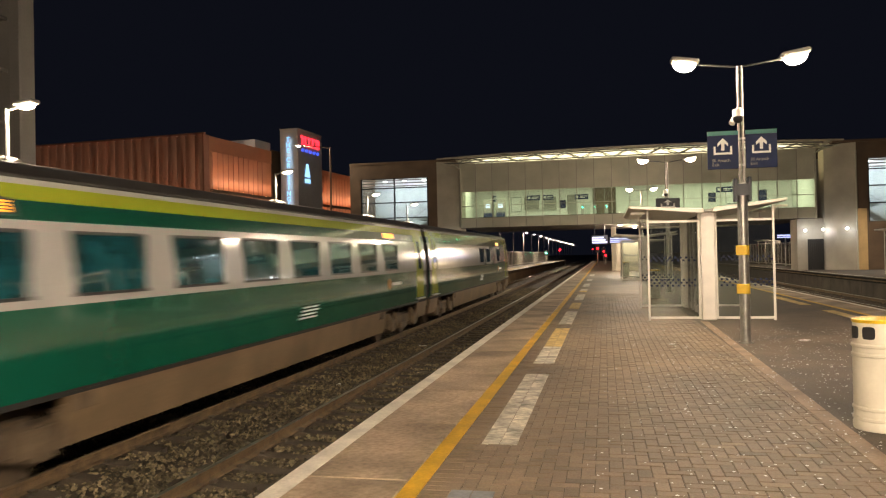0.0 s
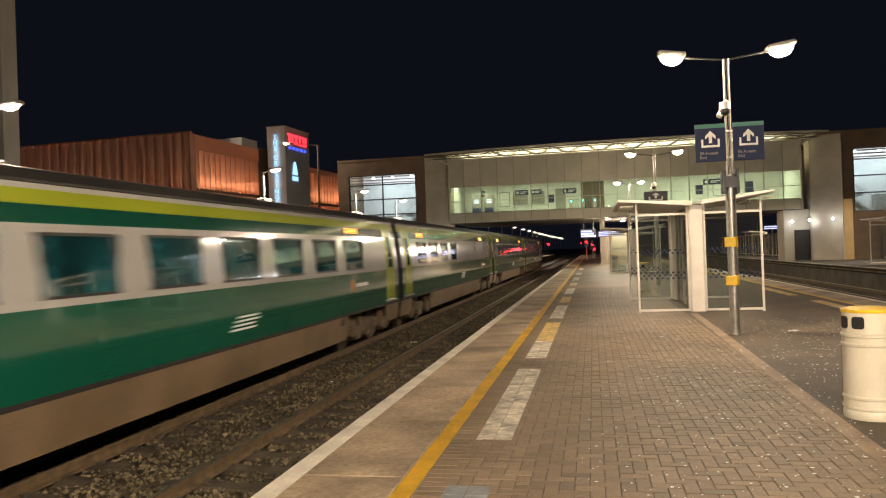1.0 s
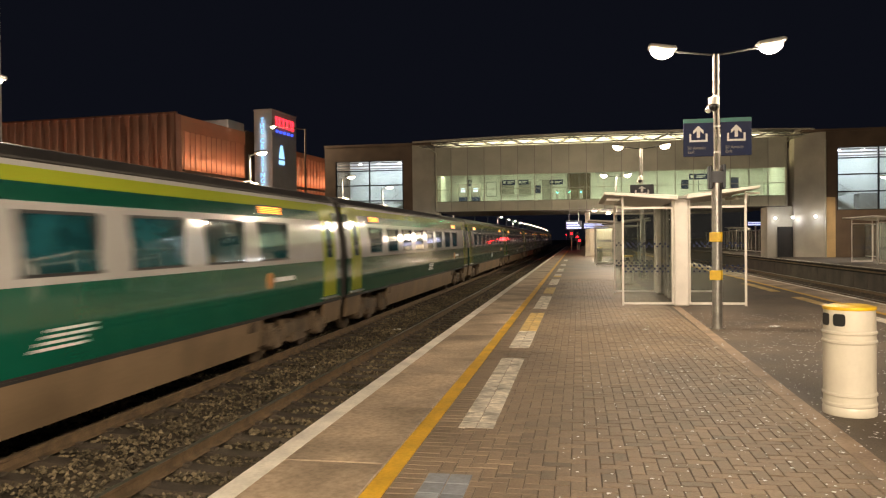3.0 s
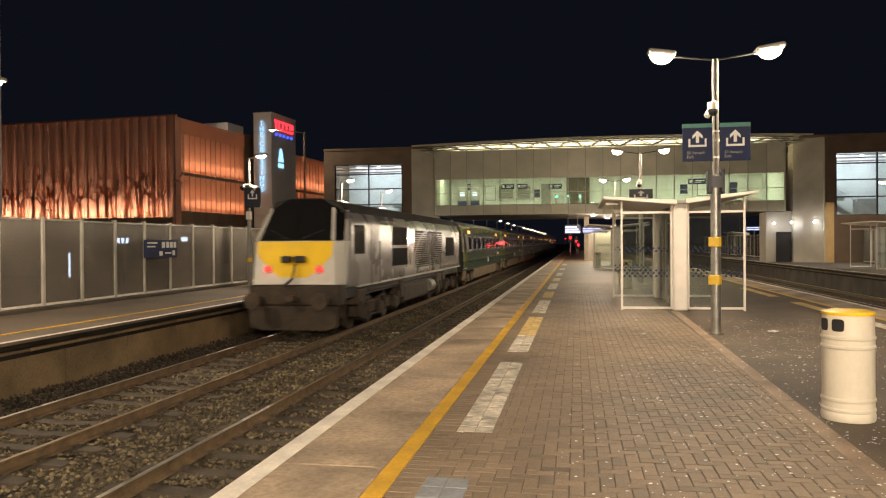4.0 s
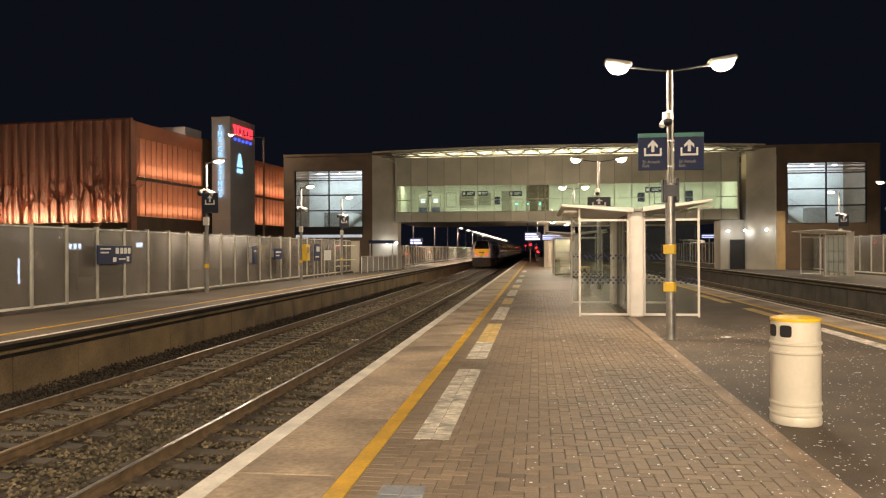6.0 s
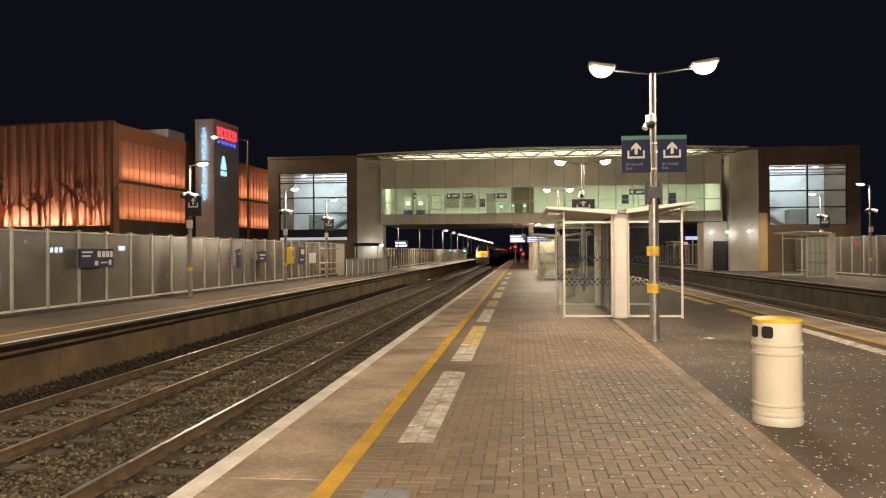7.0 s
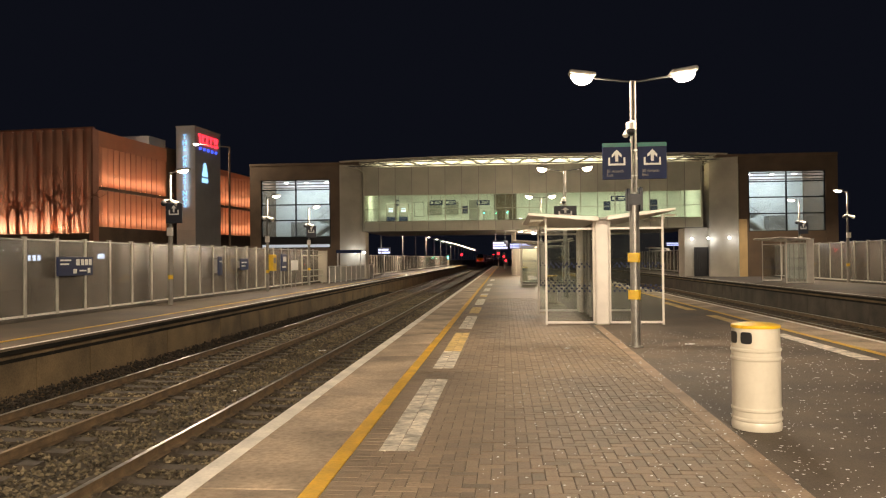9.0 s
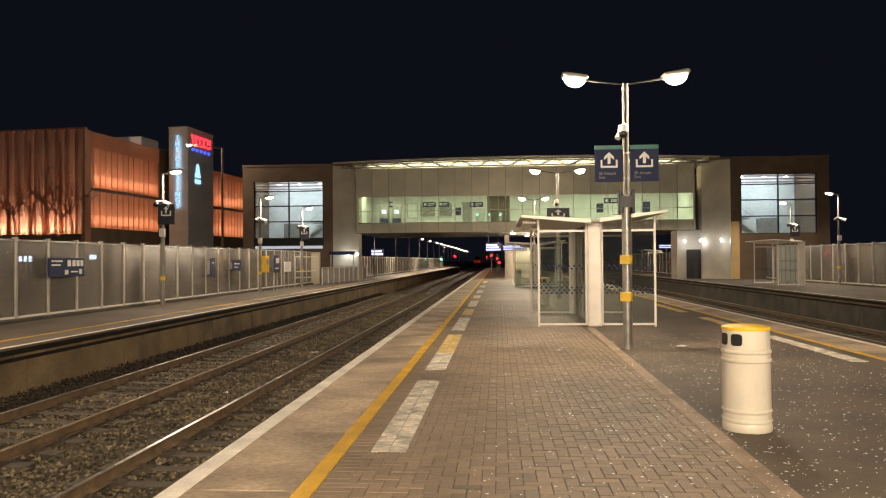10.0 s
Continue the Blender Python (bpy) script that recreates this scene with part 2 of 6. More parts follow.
M_NOSEW = mat("white_loco_nose", (0.66, 0.64, 0.58), 0.4, vary=0.07, scale=1, fine=30, bump=0.0)
# uneven teal in the colour stands for interior light and reflections in the pane
M_TGLASS = mat("tinted_train_glass", (0.016, 0.105, 0.125), 0.04, vary=0.5, scale=1.3, fine=4, bump=0.0, spec=1.0, coat=1.0)
M_LOCOGL = mat("dark_windscreen", (0.012, 0.012, 0.012), 0.08, vary=0.05, bump=0.0)
M_EMBLEM = mat("orange_emblem", (0.55, 0.24, 0.06), 0.4, vary=0.1, bump=0.02)
M_LEAF = mat("dark_leaves", (0.05, 0.05, 0.03), 0.8, vary=0.2)
G_CLEAR = glass("clear_pane")
G_FENCE = glass("dirty_pane", (0.93, 0.96, 0.94), 0.03, 0.985)
E_LAMP = glow("warm_lamp_lens", (1.0, 0.84, 0.62), 60)
E_LAMPC = glow("cool_lamp_lens", (0.9, 0.95, 1.0), 30)
E_RED = glow("red_signal", (1.0, 0.01, 0.02), 9)
E_TAIL = glow("red_tail_lens", (1.0, 0.006, 0.004), 16)
E_GREEN = glow("green_signal", (0.05, 1.0, 0.55), 12)
E_AMBER = glow("amber_display", (1.0, 0.32, 0.03), 3.2)
E_BLUEW = glow("blue_white_display", (0.72, 0.80, 1.0), 1.3)
E_DISP = glow("violet_display", (0.55, 0.60, 1.0), 1.4)
E_DIMW = glow("dim_window_strip", (0.75, 0.82, 0.95), 0.45)
E_STREET = glow("street_sign_white", (0.62, 0.76, 1.0), 14)
E_SIGNR = glow("red_sign_letters", (1.0, 0.03, 0.05), 2.6)
E_SIGNB = glow("blue_sign_strokes", (0.05, 0.10, 1.0), 2.0)
E_SIGNC = glow("ice_blue_letters", (0.28, 0.58, 1.0), 1.5)
E_SIGNP = glow("pale_blue_shapes", (0.32, 0.62, 1.0), 1.7)
E_STRIP = glow("copper_light_strip", (1.0, 0.55, 0.28), 7)


# ---------- mesh helpers ----------
def bx(bm, a, b):
    """A box between two corners."""
    x0, y0, z0 = (min(p, q) for p, q in zip(a, b))
    x1, y1, z1 = (max(p, q) for p, q in zip(a, b))
    v = [bm.verts.new(p) for p in ((x0, y0, z0), (x1, y0, z0), (x1, y1, z0), (x0, y1, z0), (x0, y0, z1), (x1, y0, z1), (x1, y1, z1), (x0, y1, z1))]
    for f in ((3, 2, 1, 0), (4, 5, 6, 7), (0, 1, 5, 4), (1, 2, 6, 5), (2, 3, 7, 6), (3, 0, 4, 7)):
        bm.faces.new([v[i] for i in f])


def cyl(bm, p, q, r, r2=None, n=12):
    """A capped rod from p to q."""
    p, q = Vector(p), Vector(q)
    d = (q - p).normalized()
    u = d.orthogonal().normalized()
    w = d.cross(u)
    r2 = r if r2 is None else r2
    ring = [[bm.verts.new(c + rr * (math.cos(2 * math.pi * i / n) * u + math.sin(2 * math.pi * i / n) * w)) for i in range(n)] for c, rr in ((p, r), (q, r2))]
    for i in range(n):
        j = (i + 1) % n
        bm.faces.new((ring[0][i], ring[0][j], ring[1][j], ring[1][i]))
    bm.faces.new(ring[0][::-1])
    bm.faces.new(ring[1])


def lathe(bm, prof, n=32):
    """Turns (radius, z) pairs about the z axis, capped at both ends."""
    rings = [[bm.verts.new((r * math.cos(2 * math.pi * i / n), r * math.sin(2 * math.pi * i / n), z)) for i in range(n)] for r, z in prof]
    for a, b in zip(rings, rings[1:]):
        for i in range(n):
            j = (i + 1) % n
            bm.faces.new((a[i], a[j], b[j], b[i]))
    bm.faces.new(rings[0][::-1])
    bm.faces.new(rings[-1])


def prism(bm, pts, y0, y1, axis="y"):
    """A closed outline carried from y0 to y1 along an axis; pts are the other two coordinates in order."""
    def p(a, b, c):
        return {"y": (a, c, b), "x": (c, a, b), "z": (a, b, c)}[axis]
    r0, r1 = [bm.verts.new(p(a, b, y0)) for a, b in pts], [bm.verts.new(p(a, b, y1)) for a, b in pts]
    n = len(pts)
    for i in range(n):
        j = (i + 1) % n
        bm.faces.new((r0[i], r0[j], r1[j], r1[i]))
    bm.faces.new(r0[::-1])
    bm.faces.new(r1)


def mesh_of(bm, name, material, bevel=0.0):
    if bevel:
        bmesh.ops.bevel(bm, geom=bm.edges[:], offset=bevel, segments=1, affect="EDGES", clamp_overlap=True)
    bmesh.ops.recalc_face_normals(bm, faces=bm.faces[:])
    for f in bm.faces:
        f.smooth = True
    me = bpy.data.meshes.new(name)
    bm.to_mesh(me)
    bm.free()
    me.set_sharp_from_angle(angle=radians(35))
    me.materials.append(material)
    return me


def part(name, bm, material, parent=None, label="", bevel=0.0, kind="", at=None):
    o = new(name, mesh_of(bm, name, material, bevel))
    if parent:
        o.parent = parent
    if at is not None:
        o.matrix_basis = at
    return tagged(o, label, kind=kind)


def shared(name, me, parent, at):
    o = new(name, me)
    o.parent = parent
    o.matrix_basis = at
    return o


def thing(name, at, label, category, group="", kind=""):
    o = new(name)
    o.matrix_basis = at
    return tagged(o, label, category, group, kind)


def boxes(*pairs):
    bm = bmesh.new()
    for a, b in pairs:
        bx(bm, a, b)
    return bm


def rods(*items):
    bm = bmesh.new()
    for it in items:
        cyl(bm, *it)
    return bm


def setting(name, bm, material, label, bevel=0.0):
    return tagged(part(name, bm, material, bevel=bevel), label, kind="structure")


# ---------- ground, tracks, platforms ----------
RAIL_Z = -0.915
EDGE_L, EDGE_N, EDGE_R, EDGE_FR = -9.29, -2.33, 6.93, 13.9
TRACKS = (-3.925, -7.515, 8.52, 12.11)

setting("ground", boxes(((-1500, -1500, -1.9), (1500, 1500, -1.42))), M_GROUND, "dark earth beyond the station at night")
ballast_bed_1 = setting("ballast_bed_1", boxes(((EDGE_L, -40, -1.42), (EDGE_N, 900, -1.15))), M_BED, "brown stone ballast under the two tracks")
ballast_bed_2 = setting("ballast_bed_2", boxes(((EDGE_R, -40, -1.42), (EDGE_FR, 900, -1.15))), M_BED, "brown stone ballast under the two tracks")


def railway_track(xc, label, heads=(M_RAILTOP, M_RAILTOP)):
    t = thing("railway_track", pose(xc, 0, RAIL_Z), label, "railway track", "station tracks", "structure")
    for s, head in zip((-1, 1), heads):
        x = s * 0.835
        bm = bmesh.new()
        prism(bm, [(x - 0.075, -0.155), (x + 0.075, -0.155), (x + 0.07, -0.14), (x + 0.012, -0.12), (x + 0.011, -0.05), (x + 0.034, -0.035), (x + 0.034, -0.006),
                   (x - 0.034, -0.006), (x - 0.034, -0.035), (x - 0.011, -0.05), (x - 0.012, -0.12), (x - 0.07, -0.14)], -40, 900)
        part("rail", bm, M_RUST, t, "rust-brown steel rail")
        part("rail_head", boxes(((x - 0.03, -40, -0.006), (x + 0.03, 900, 0.0))), head, t, "running surface of the rail")
    bm = bmesh.new()
    prism(bm, [(-1.3, -0.30), (1.3, -0.30), (1.3, -0.17), (0.95, -0.155), (0.72, -0.157), (0.45, -0.185), (-0.45, -0.185), (-0.72, -0.157), (-0.95, -0.155), (-1.3, -0.17)], -0.12, 0.12)
    for s in (-0.835, 0.835):
        for q in (-0.1, 0.1):
            bx(bm, (s + q - 0.035, -0.05, -0.158), (s + q + 0.035, 0.05, -0.125))
    me = mesh_of(bm, "sleeper", M_SLEEPER)
    for i in range(180):
        shared("sleeper", me, t, pose(random.uniform(-0.015, 0.015), -6 + 0.68 * i, random.uniform(-0.008, 0.004), 0, 0, random.uniform(-0.5, 0.5)))
    return t


for xc in TRACKS:
    railway_track(xc, "railway track of rust-brown rails on concrete sleepers in ballast", (M_RAILTOP, M_DULLHEAD) if xc == TRACKS[1] else (M_RAILTOP, M_RAILTOP))


def stones(name, x0, x1, y0, y1, count, seed, size=(0.018, 0.042), material=None, heap_to=None):
    """Loose ballast stones, each an uneven lump."""
    rng = np.random.default_rng(seed)
    base = np.array([(1, 0, 0), (-1, 0, 0), (0, 1, 0), (0, -1, 0), (0, 0, 1), (0, 0, -1)], float)
    tri = np.array([(0, 2, 4), (2, 1, 4), (1, 3, 4), (3, 0, 4), (2, 0, 5), (1, 2, 5), (3, 1, 5), (0, 3, 5)])
    u = rng.random(count)
    y = np.where(rng.random(count) < 0.14, y0 + 10 * u, y0 + 10 + (y1 - y0 - 10) * u ** 1.5)
    x = rng.uniform(x0, x1, count)
    z = -1.13 + 0.05 * rng.random(count)
    for xc in TRACKS:
        over = np.abs((y + 6 + 0.34) % 0.68 - 0.34) < 0.14
        z = np.where(over & (np.abs(x - xc) < 1.32), z - 0.06, z)
        z = np.where(np.abs(np.abs(x - xc) - 0.835) < 0.09, -1.17, z)
    if heap_to is not None:
        z = -1.15 + (heap_to + 1.15) * np.abs(x - x1) / (x1 - x0) * rng.uniform(0.55, 1.0, count)
    s = rng.uniform(*size, (count, 1, 1)) * rng.uniform(0.6, 1.35, (count, 6, 1))
    a = rng.uniform(0, 6.28, count)
    ca, sa = np.cos(a)[:, None], np.sin(a)[:, None]
    v = base[None] * s + rng.normal(0, 0.006, (count, 6, 3))
    vx = v[..., 0] * ca - v[..., 1] * sa
    vy = v[..., 0] * sa + v[..., 1] * ca
    v = np.stack([vx + x[:, None], vy + y[:, None], v[..., 2] * 0.75 + z[:, None]], -1).reshape(-1, 3)
    f = (tri[None] + 6 * np.arange(count)[:, None, None]).reshape(-1, 3)
    me = bpy.data.meshes.new(name)
    me.from_pydata(v.tolist(), [], f.tolist())
    me.materials.append(material or M_BALLAST)
    return tagged(new(name, me), "loose dark ballast heaped against the platform wall" if heap_to is not None else "loose grey-brown ballast stones between the rails", "ballast", kind="stuff")


stones("ballast_stones", EDGE_L + 0.15, EDGE_N - 0.1, -8.0, 60.0, 72000, 3)
stones("ballast_stones", EDGE_R + 0.1, EDGE_FR - 0.15, 4.0, 60.0, 9000, 4)


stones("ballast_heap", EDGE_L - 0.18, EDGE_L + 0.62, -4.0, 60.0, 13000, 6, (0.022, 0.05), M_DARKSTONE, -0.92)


def platform(name, x0, x1, y0, y1, label):
    """The slab under the surface finish."""
    return setting(name, boxes(((x0, y0, -1.42), (x1, y1, -0.06))), M_DARKC, label)


platform("platform_island", EDGE_N + 0.22, EDGE_R - 0.22, -40, 150, "raised island platform body of dark concrete")
platform("platform_far", -30, EDGE_L - 0.22, -40, 186, "raised side platform body of dark concrete")
platform("platform_side", EDGE_FR + 0.22, 34, -40, 150, "raised side platform body of dark concrete")


def coping(xe, inward, y0, y1, label, width=0.9, wall=None, slab=None, line=0.125):
    """Edge slabs, with an overhang over a panelled wall."""
    t = thing("platform_edge", pose(xe, 0, 0), label, "platform edge", kind="structure")
    s = inward
    me = mesh_of(boxes(((0, 0.004, -0.05), (s * width, 1.796, 0.0))), "coping_slab", slab or M_COPING, 0.006)
    n = int((y1 - y0) / 1.8)
    for i in range(n):
        shared("coping_slab", me, t, pose(0, y0 + 1.8 * i, random.uniform(-0.002, 0.002)))
    part("nosing", boxes(((s * 0.012, y0, -0.145), (s * 0.3, y1, -0.052))), M_BLACKC, t, "near-black face under the edge slabs", 0.008)
    me = mesh_of(boxes(((s * 0.10, 0.005, -0.235), (s * 0.3, 2.425, -0.148))), "corbel", M_WALLC, 0.008)
    for i in range(int((y1 - y0) / 2.43)):
        shared("corbel", me, t, pose(0, y0 + 2.43 * i, random.uniform(-0.003, 0.003)))
    # the shade below the corbel, put in as a near-black strip
    part("corbel_shade", boxes(((s * 0.15, y0, -0.315), (s * 0.3, y1, -0.237))), M_BLACKC, t, "dark strip painted as the shade under the corbel")
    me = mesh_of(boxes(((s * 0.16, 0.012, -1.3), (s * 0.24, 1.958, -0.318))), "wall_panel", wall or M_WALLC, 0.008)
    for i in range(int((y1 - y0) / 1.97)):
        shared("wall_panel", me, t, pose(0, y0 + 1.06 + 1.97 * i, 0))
    part("edge_line", boxes(((s * 0.005, y0, 0.0), (s * line, y1, 0.004))), M_WHITEP, t, "white painted platform edge line")
    return t


coping(EDGE_N, 1, -20, 150, "concrete platform edge with white painted line", 0.92, line=0.17)
coping(EDGE_R, -1, -10, 150, "concrete platform edge with white painted line", 0.80)
coping(EDGE_L, -1, -20, 186, "stained concrete platform edge with thin white line", 0.85, slab=M_FARCOPE)
coping(EDGE_FR, 1, -10, 150, "stained concrete platform edge with thin white line", 0.85, M_DARKC, M_FARCOPE)

YELLOW_N = (-1.395, -1.262)
setting("yellow_line_1", boxes(((YELLOW_N[0], -20, -0.06), (YELLOW_N[1], 150, 0.003))), M_YELP, "yellow painted safety line along the platform")
setting("yellow_line_2", boxes(((5.98, -20, -0.06), (6.10, 150, 0.003))), M_YELP, "yellow painted safety line along the platform")
setting("yellow_line_3", boxes(((-10.30, -20, -0.06), (-10.20, 186, 0.003))), M_YELP, "thin yellow safety line on the far platform")
setting("floor_far", boxes(((-13.25, -40, -0.06), (-10.30, 186, -0.003))), M_TARMAC, "dark asphalt of the far platform")
setting("floor_side", boxes(((EDGE_FR + 0.85, -40, -0.06), (20.2, 150, -0.003))), M_TARMAC, "dark asphalt of the side platform")
setting("paver_bed", boxes(((YELLOW_N[1], -40, -0.06), (1.985, 150, -0.008))), M_PAVERBED, "sandy bed between the block pavers")


# ---------- footbridge and stair towers ----------
BY = 60.0


def footbridge():
    t = thing("footbridge", pose(2.0, BY, 0), "beige clad station footbridge with lit glazed concourse", "footbridge", kind="structure")
    x0, x1 = -13.4, 13.4
    part("deck", boxes(((x0, 0.15, 4.30), (x1, 12, 4.66))), M_DARKC, t, "concrete bridge deck")
    me = mesh_of(boxes(((0.012, 0.0, 3.85), (1.328, 0.14, 4.62))), "fascia_panel", M_BEIGE, 0.01)
    for i in range(20):
        shared("fascia_panel", me, t, pose(x0 + 1.34 * i, 0.0, 0))
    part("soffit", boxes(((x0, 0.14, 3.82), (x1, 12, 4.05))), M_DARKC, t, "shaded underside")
    # upper cladding: rounded at the foot like bent sheets
    bm = bmesh.new()
    prism(bm, [(0.0, 6.74), (0.10, 6.74), (0.10, 9.05), (0.02, 9.05), (-0.02, 8.2), (-0.02, 7.3)], 0.02, 1.32, "x")
    me = mesh_of(bm, "cladding_panel", M_BEIGE)
    for i in range(20):
        shared("cladding_panel", me, t, pose(x0 + 1.34 * i, 0.0, 0))
    part("cladding_backing", boxes(((x0, 0.11, 6.74), (x1, 0.2, 9.05))), M_BROWNB, t)
    rib = mesh_of(boxes(((-0.022, -0.06, 6.74), (0.022, 0.1, 9.05))), "seam_rib", M_GREYP, 0.004)
    rib2 = mesh_of(boxes(((-0.022, -0.05, 3.85), (0.022, 0.1, 4.62))), "seam_rib", M_GREYP, 0.004)
    for k in range(21):
        x = x0 + 1.34 * k
        shared("seam_rib", rib, t, pose(x, 0, 0))
        shared("seam_rib", rib2, t, pose(x, 0, 0))
        part("mullion", boxes(((x - 0.03, 0.02, 4.62), (x + 0.03, 0.12, 6.74))), M_GREYP, t)
        if k < 20:
            for za, zb in ((4.67, 5.58), (5.62, 6.72)):
                part("pane", boxes(((x + 0.035, 0.06, za), (x + 1.305, 0.075, zb))), G_CLEAR, t).visible_shadow = False
    part("glazing_rail", boxes(((x0, 0.03, 5.58), (x1, 0.11, 5.62))), M_GREYP, t)
    part("back_wall", boxes(((x0, 7.0, 4.66), (x1, 7.2, 9.0))), M_INTW, t, "pale concourse wall")
    part("concourse_floor", boxes(((x0, 0.16, 4.66), (x1, 7.0, 4.67))), M_INTG, t)
    part("concourse_ceiling", boxes(((x0, 0.2, 7.4), (x1, 7.0, 7.5))), M_INTW, t)
    for x in (x0 - 0.06, x1 - 0.06):
        part("concourse_end_wall", boxes(((x, 0.2, 4.67), (x + 0.12, 7.0, 7.4))), M_INTW, t)
    # open truss under a thin roof
    def rise(x):
        return 0.06 - 0.24 * (x / 14.0) ** 2
    xs = [x0 - 1.6 + (x1 - x0 + 3.2) * i / 24 for i in range(25)]
    bm = bmesh.new()
    prism(bm, [(x, 9.56 + rise(x)) for x in xs] + [(x, 9.65 + rise(x)) for x in xs[::-1]], -1.2, 9)
    part("roof", bm, M_RENDER, t, "thin shallow-arched roof sheet")
    bm = bmesh.new()
    for xa, xb in zip(xs[1:-1], xs[2:-1]):
        for y in (-0.7, 0.4):
            cyl(bm, (xa, y, 9.50 + rise(xa)), (xb, y, 9.50 + rise(xb)), 0.045, n=8)
    for y in (-0.7, 0.4):
        cyl(bm, (x0 - 1.3, y, 9.04), (x1 + 1.3, y, 9.04), 0.05, n=8)
    part("truss_chords", bm, M_POLE, t)
    bm = bmesh.new()
    n = 11
    w = (x1 - x0) / n
    for i in range(n):
        a = x0 + i * w
        b = a + w / 2
        zt = 9.50 + rise(b)
        for ya, yb, r in ((-0.7, -0.7, 0.03), (0.4, -0.7, 0.025), (0.4, 0.4, 0.03)):
            cyl(bm, (a, ya, 9.04), (b, yb, zt), r, n=6)
            cyl(bm, (b, yb, zt), (a + w, ya, 9.04), r, n=6)
        cyl(bm, (a, -0.7, 9.04), (a, 0.4, 9.04), 0.025, n=6)
    part("truss_braces", bm, M_POLE, t, "diagonal roof truss bars")
    for x, s in ((x0 + 0.1, -1), (x1 - 0.1, 1)):
        part("downpipe", rods(((x, -0.12, 4.0), (x, -0.12, 8.6), 0.07), ((x, -0.12, 8.6), (x + s * 0.9, -0.5, 9.2), 0.06), ((x + s * 0.2, -0.3, 8.8), (x + s * 1.4, -0.9, 9.05), 0.05)), M_BEIGE, t)
    return t


footbridge()
area("concourse_light", (-3.5, BY + 3.2, 7.35), (-3.5, BY + 3.2, 0), 700, (0.96, 1.0, 0.60), 17, 1.2)
area("concourse_light", (10.0, BY + 3.2, 7.35), (10.0, BY + 3.2, 0), 500, (0.96, 1.0, 0.62), 9, 1.2)
area("truss_light", (2.0, BY + 2.6, 9.09), (2.0, BY + 2.5, 9.6), 2100, (1.0, 0.95, 0.66), 25, 5.0)


def concourse_fittings():
    """What stands behind the bridge glass."""
    def ticket_machine(x):
        t = thing("ticket_machine", pose(x, BY + 4.6, 4.67), "grey ticket machine with lit screen", "ticket machine", "concourse machines")
        part("body", boxes(((-0.42, 0, 0), (0.42, 0.6, 1.75))), M_GREYP, t, bevel=0.03)
        part("screen", boxes(((-0.2, -0.012, 1.0), (0.2, 0, 1.35))), E_BLUEW, t, "lit pale blue screen")
        part("plinth", boxes(((-0.36, -0.03, 0.1), (0.36, 0, 0.6))), M_NAVY, t)
    for x in (-9.8, -8.7):
        ticket_machine(x)

    def hung_sign(x, z, w, h, label):
        t = thing("hanging_sign", pose(x, BY + 3.0, z), label, "sign", "concourse signs")
        part("panel", boxes(((-w / 2, 0, 0), (w / 2, 0.08, h))), M_NAVY, t, bevel=0.01)
        part("marking", boxes(((-w / 2 + 0.1, -0.008, h * 0.3), (-w / 2 + 0.1 + h * 0.45, 0, h * 0.75)), ((-w * 0.1, -0.008, h * 0.55), (w * 0.4, 0, h * 0.7)), ((-w * 0.1, -0.008, h * 0.3), (w * 0.25, 0, h * 0.42))), M_SIGNW, t)
        for q in (-0.35, 0.35):
            part("hanger", rods(((w * q, 0.04, h), (w * q, 0.04, 7.4 - z), 0.015, None, 6)), M_GALV, t)
    for x, z, w, h in ((-5.7, 6.1, 1.1, 0.42), (-4.5, 6.1, 0.9, 0.42), (-1.75, 6.05, 1.1, 0.42), (-9.0, 6.1, 0.35, 0.5), (9.5, 6.2, 1.4, 0.45)):
        hung_sign(x, z, w, h, "navy blue hanging station sign with white marking")

    def gate(x):
        t = thing("ticket_gate", pose(x, BY + 4.0, 4.67), "steel ticket gate with green lamp", "ticket gate", "ticket gates")
        part("cabinet", boxes(((-0.12, 0, 0), (0.12, 1.4, 1.0))), M_GALV, t, bevel=0.03)
        part("flap", boxes(((0.13, 0.6, 0.2), (0.62, 0.64, 1.0))), G_FENCE, t)
        part("lamp", boxes(((-0.05, -0.012, 0.72), (0.05, 0, 0.84))), E_GREEN, t, "green lamp")
    for i in range(3):
        gate(-1.7 + 0.98 * i)

    def counter(x, w):
        t = thing("ticket_office", pose(x, BY + 6.2, 4.67), "ticket office window in the concourse wall", "ticket office")
        part("frame", boxes(((-w / 2, 0.7, 0.95), (w / 2, 0.78, 2.0))), M_GREYP, t, bevel=0.02)
        part("window", boxes(((-w / 2 + 0.1, 0.68, 1.05), (w / 2 - 0.1, 0.7, 1.9))), M_GREYP, t, "grey counter glass")
        part("shelf", boxes(((-w / 2, 0.4, 0.88), (w / 2, 0.8, 0.95))), M_GREYP, t)
    counter(-6.2, 1.3)
    counter(-4.6, 1.1)

    def poster(x, z, w, h, m):
        t = thing("wall_poster", pose(x, BY + 6.985, z), "framed notice on the concourse wall", "notice", "concourse notices")
        part("frame", boxes(((-w / 2, -0.02, 0), (w / 2, 0.01, h))), M_DARKF, t)
        part("sheet", boxes(((-w / 2 + 0.04, -0.026, 0.04), (w / 2 - 0.04, -0.02, h - 0.04))), m, t)
    for x, z, w, h, m in ((-3.5, 5.6, 0.55, 0.7, M_NAVY), (9.0, 5.7, 0.6, 0.8, M_NAVY), (10.8, 5.5, 1.4, 1.2, M_SIGNW), (13.0, 5.6, 0.7, 1.0, M_NAVY), (-7.6, 5.4, 0.9, 1.3, M_SIGNW)):
        poster(x, z, w, h, m)


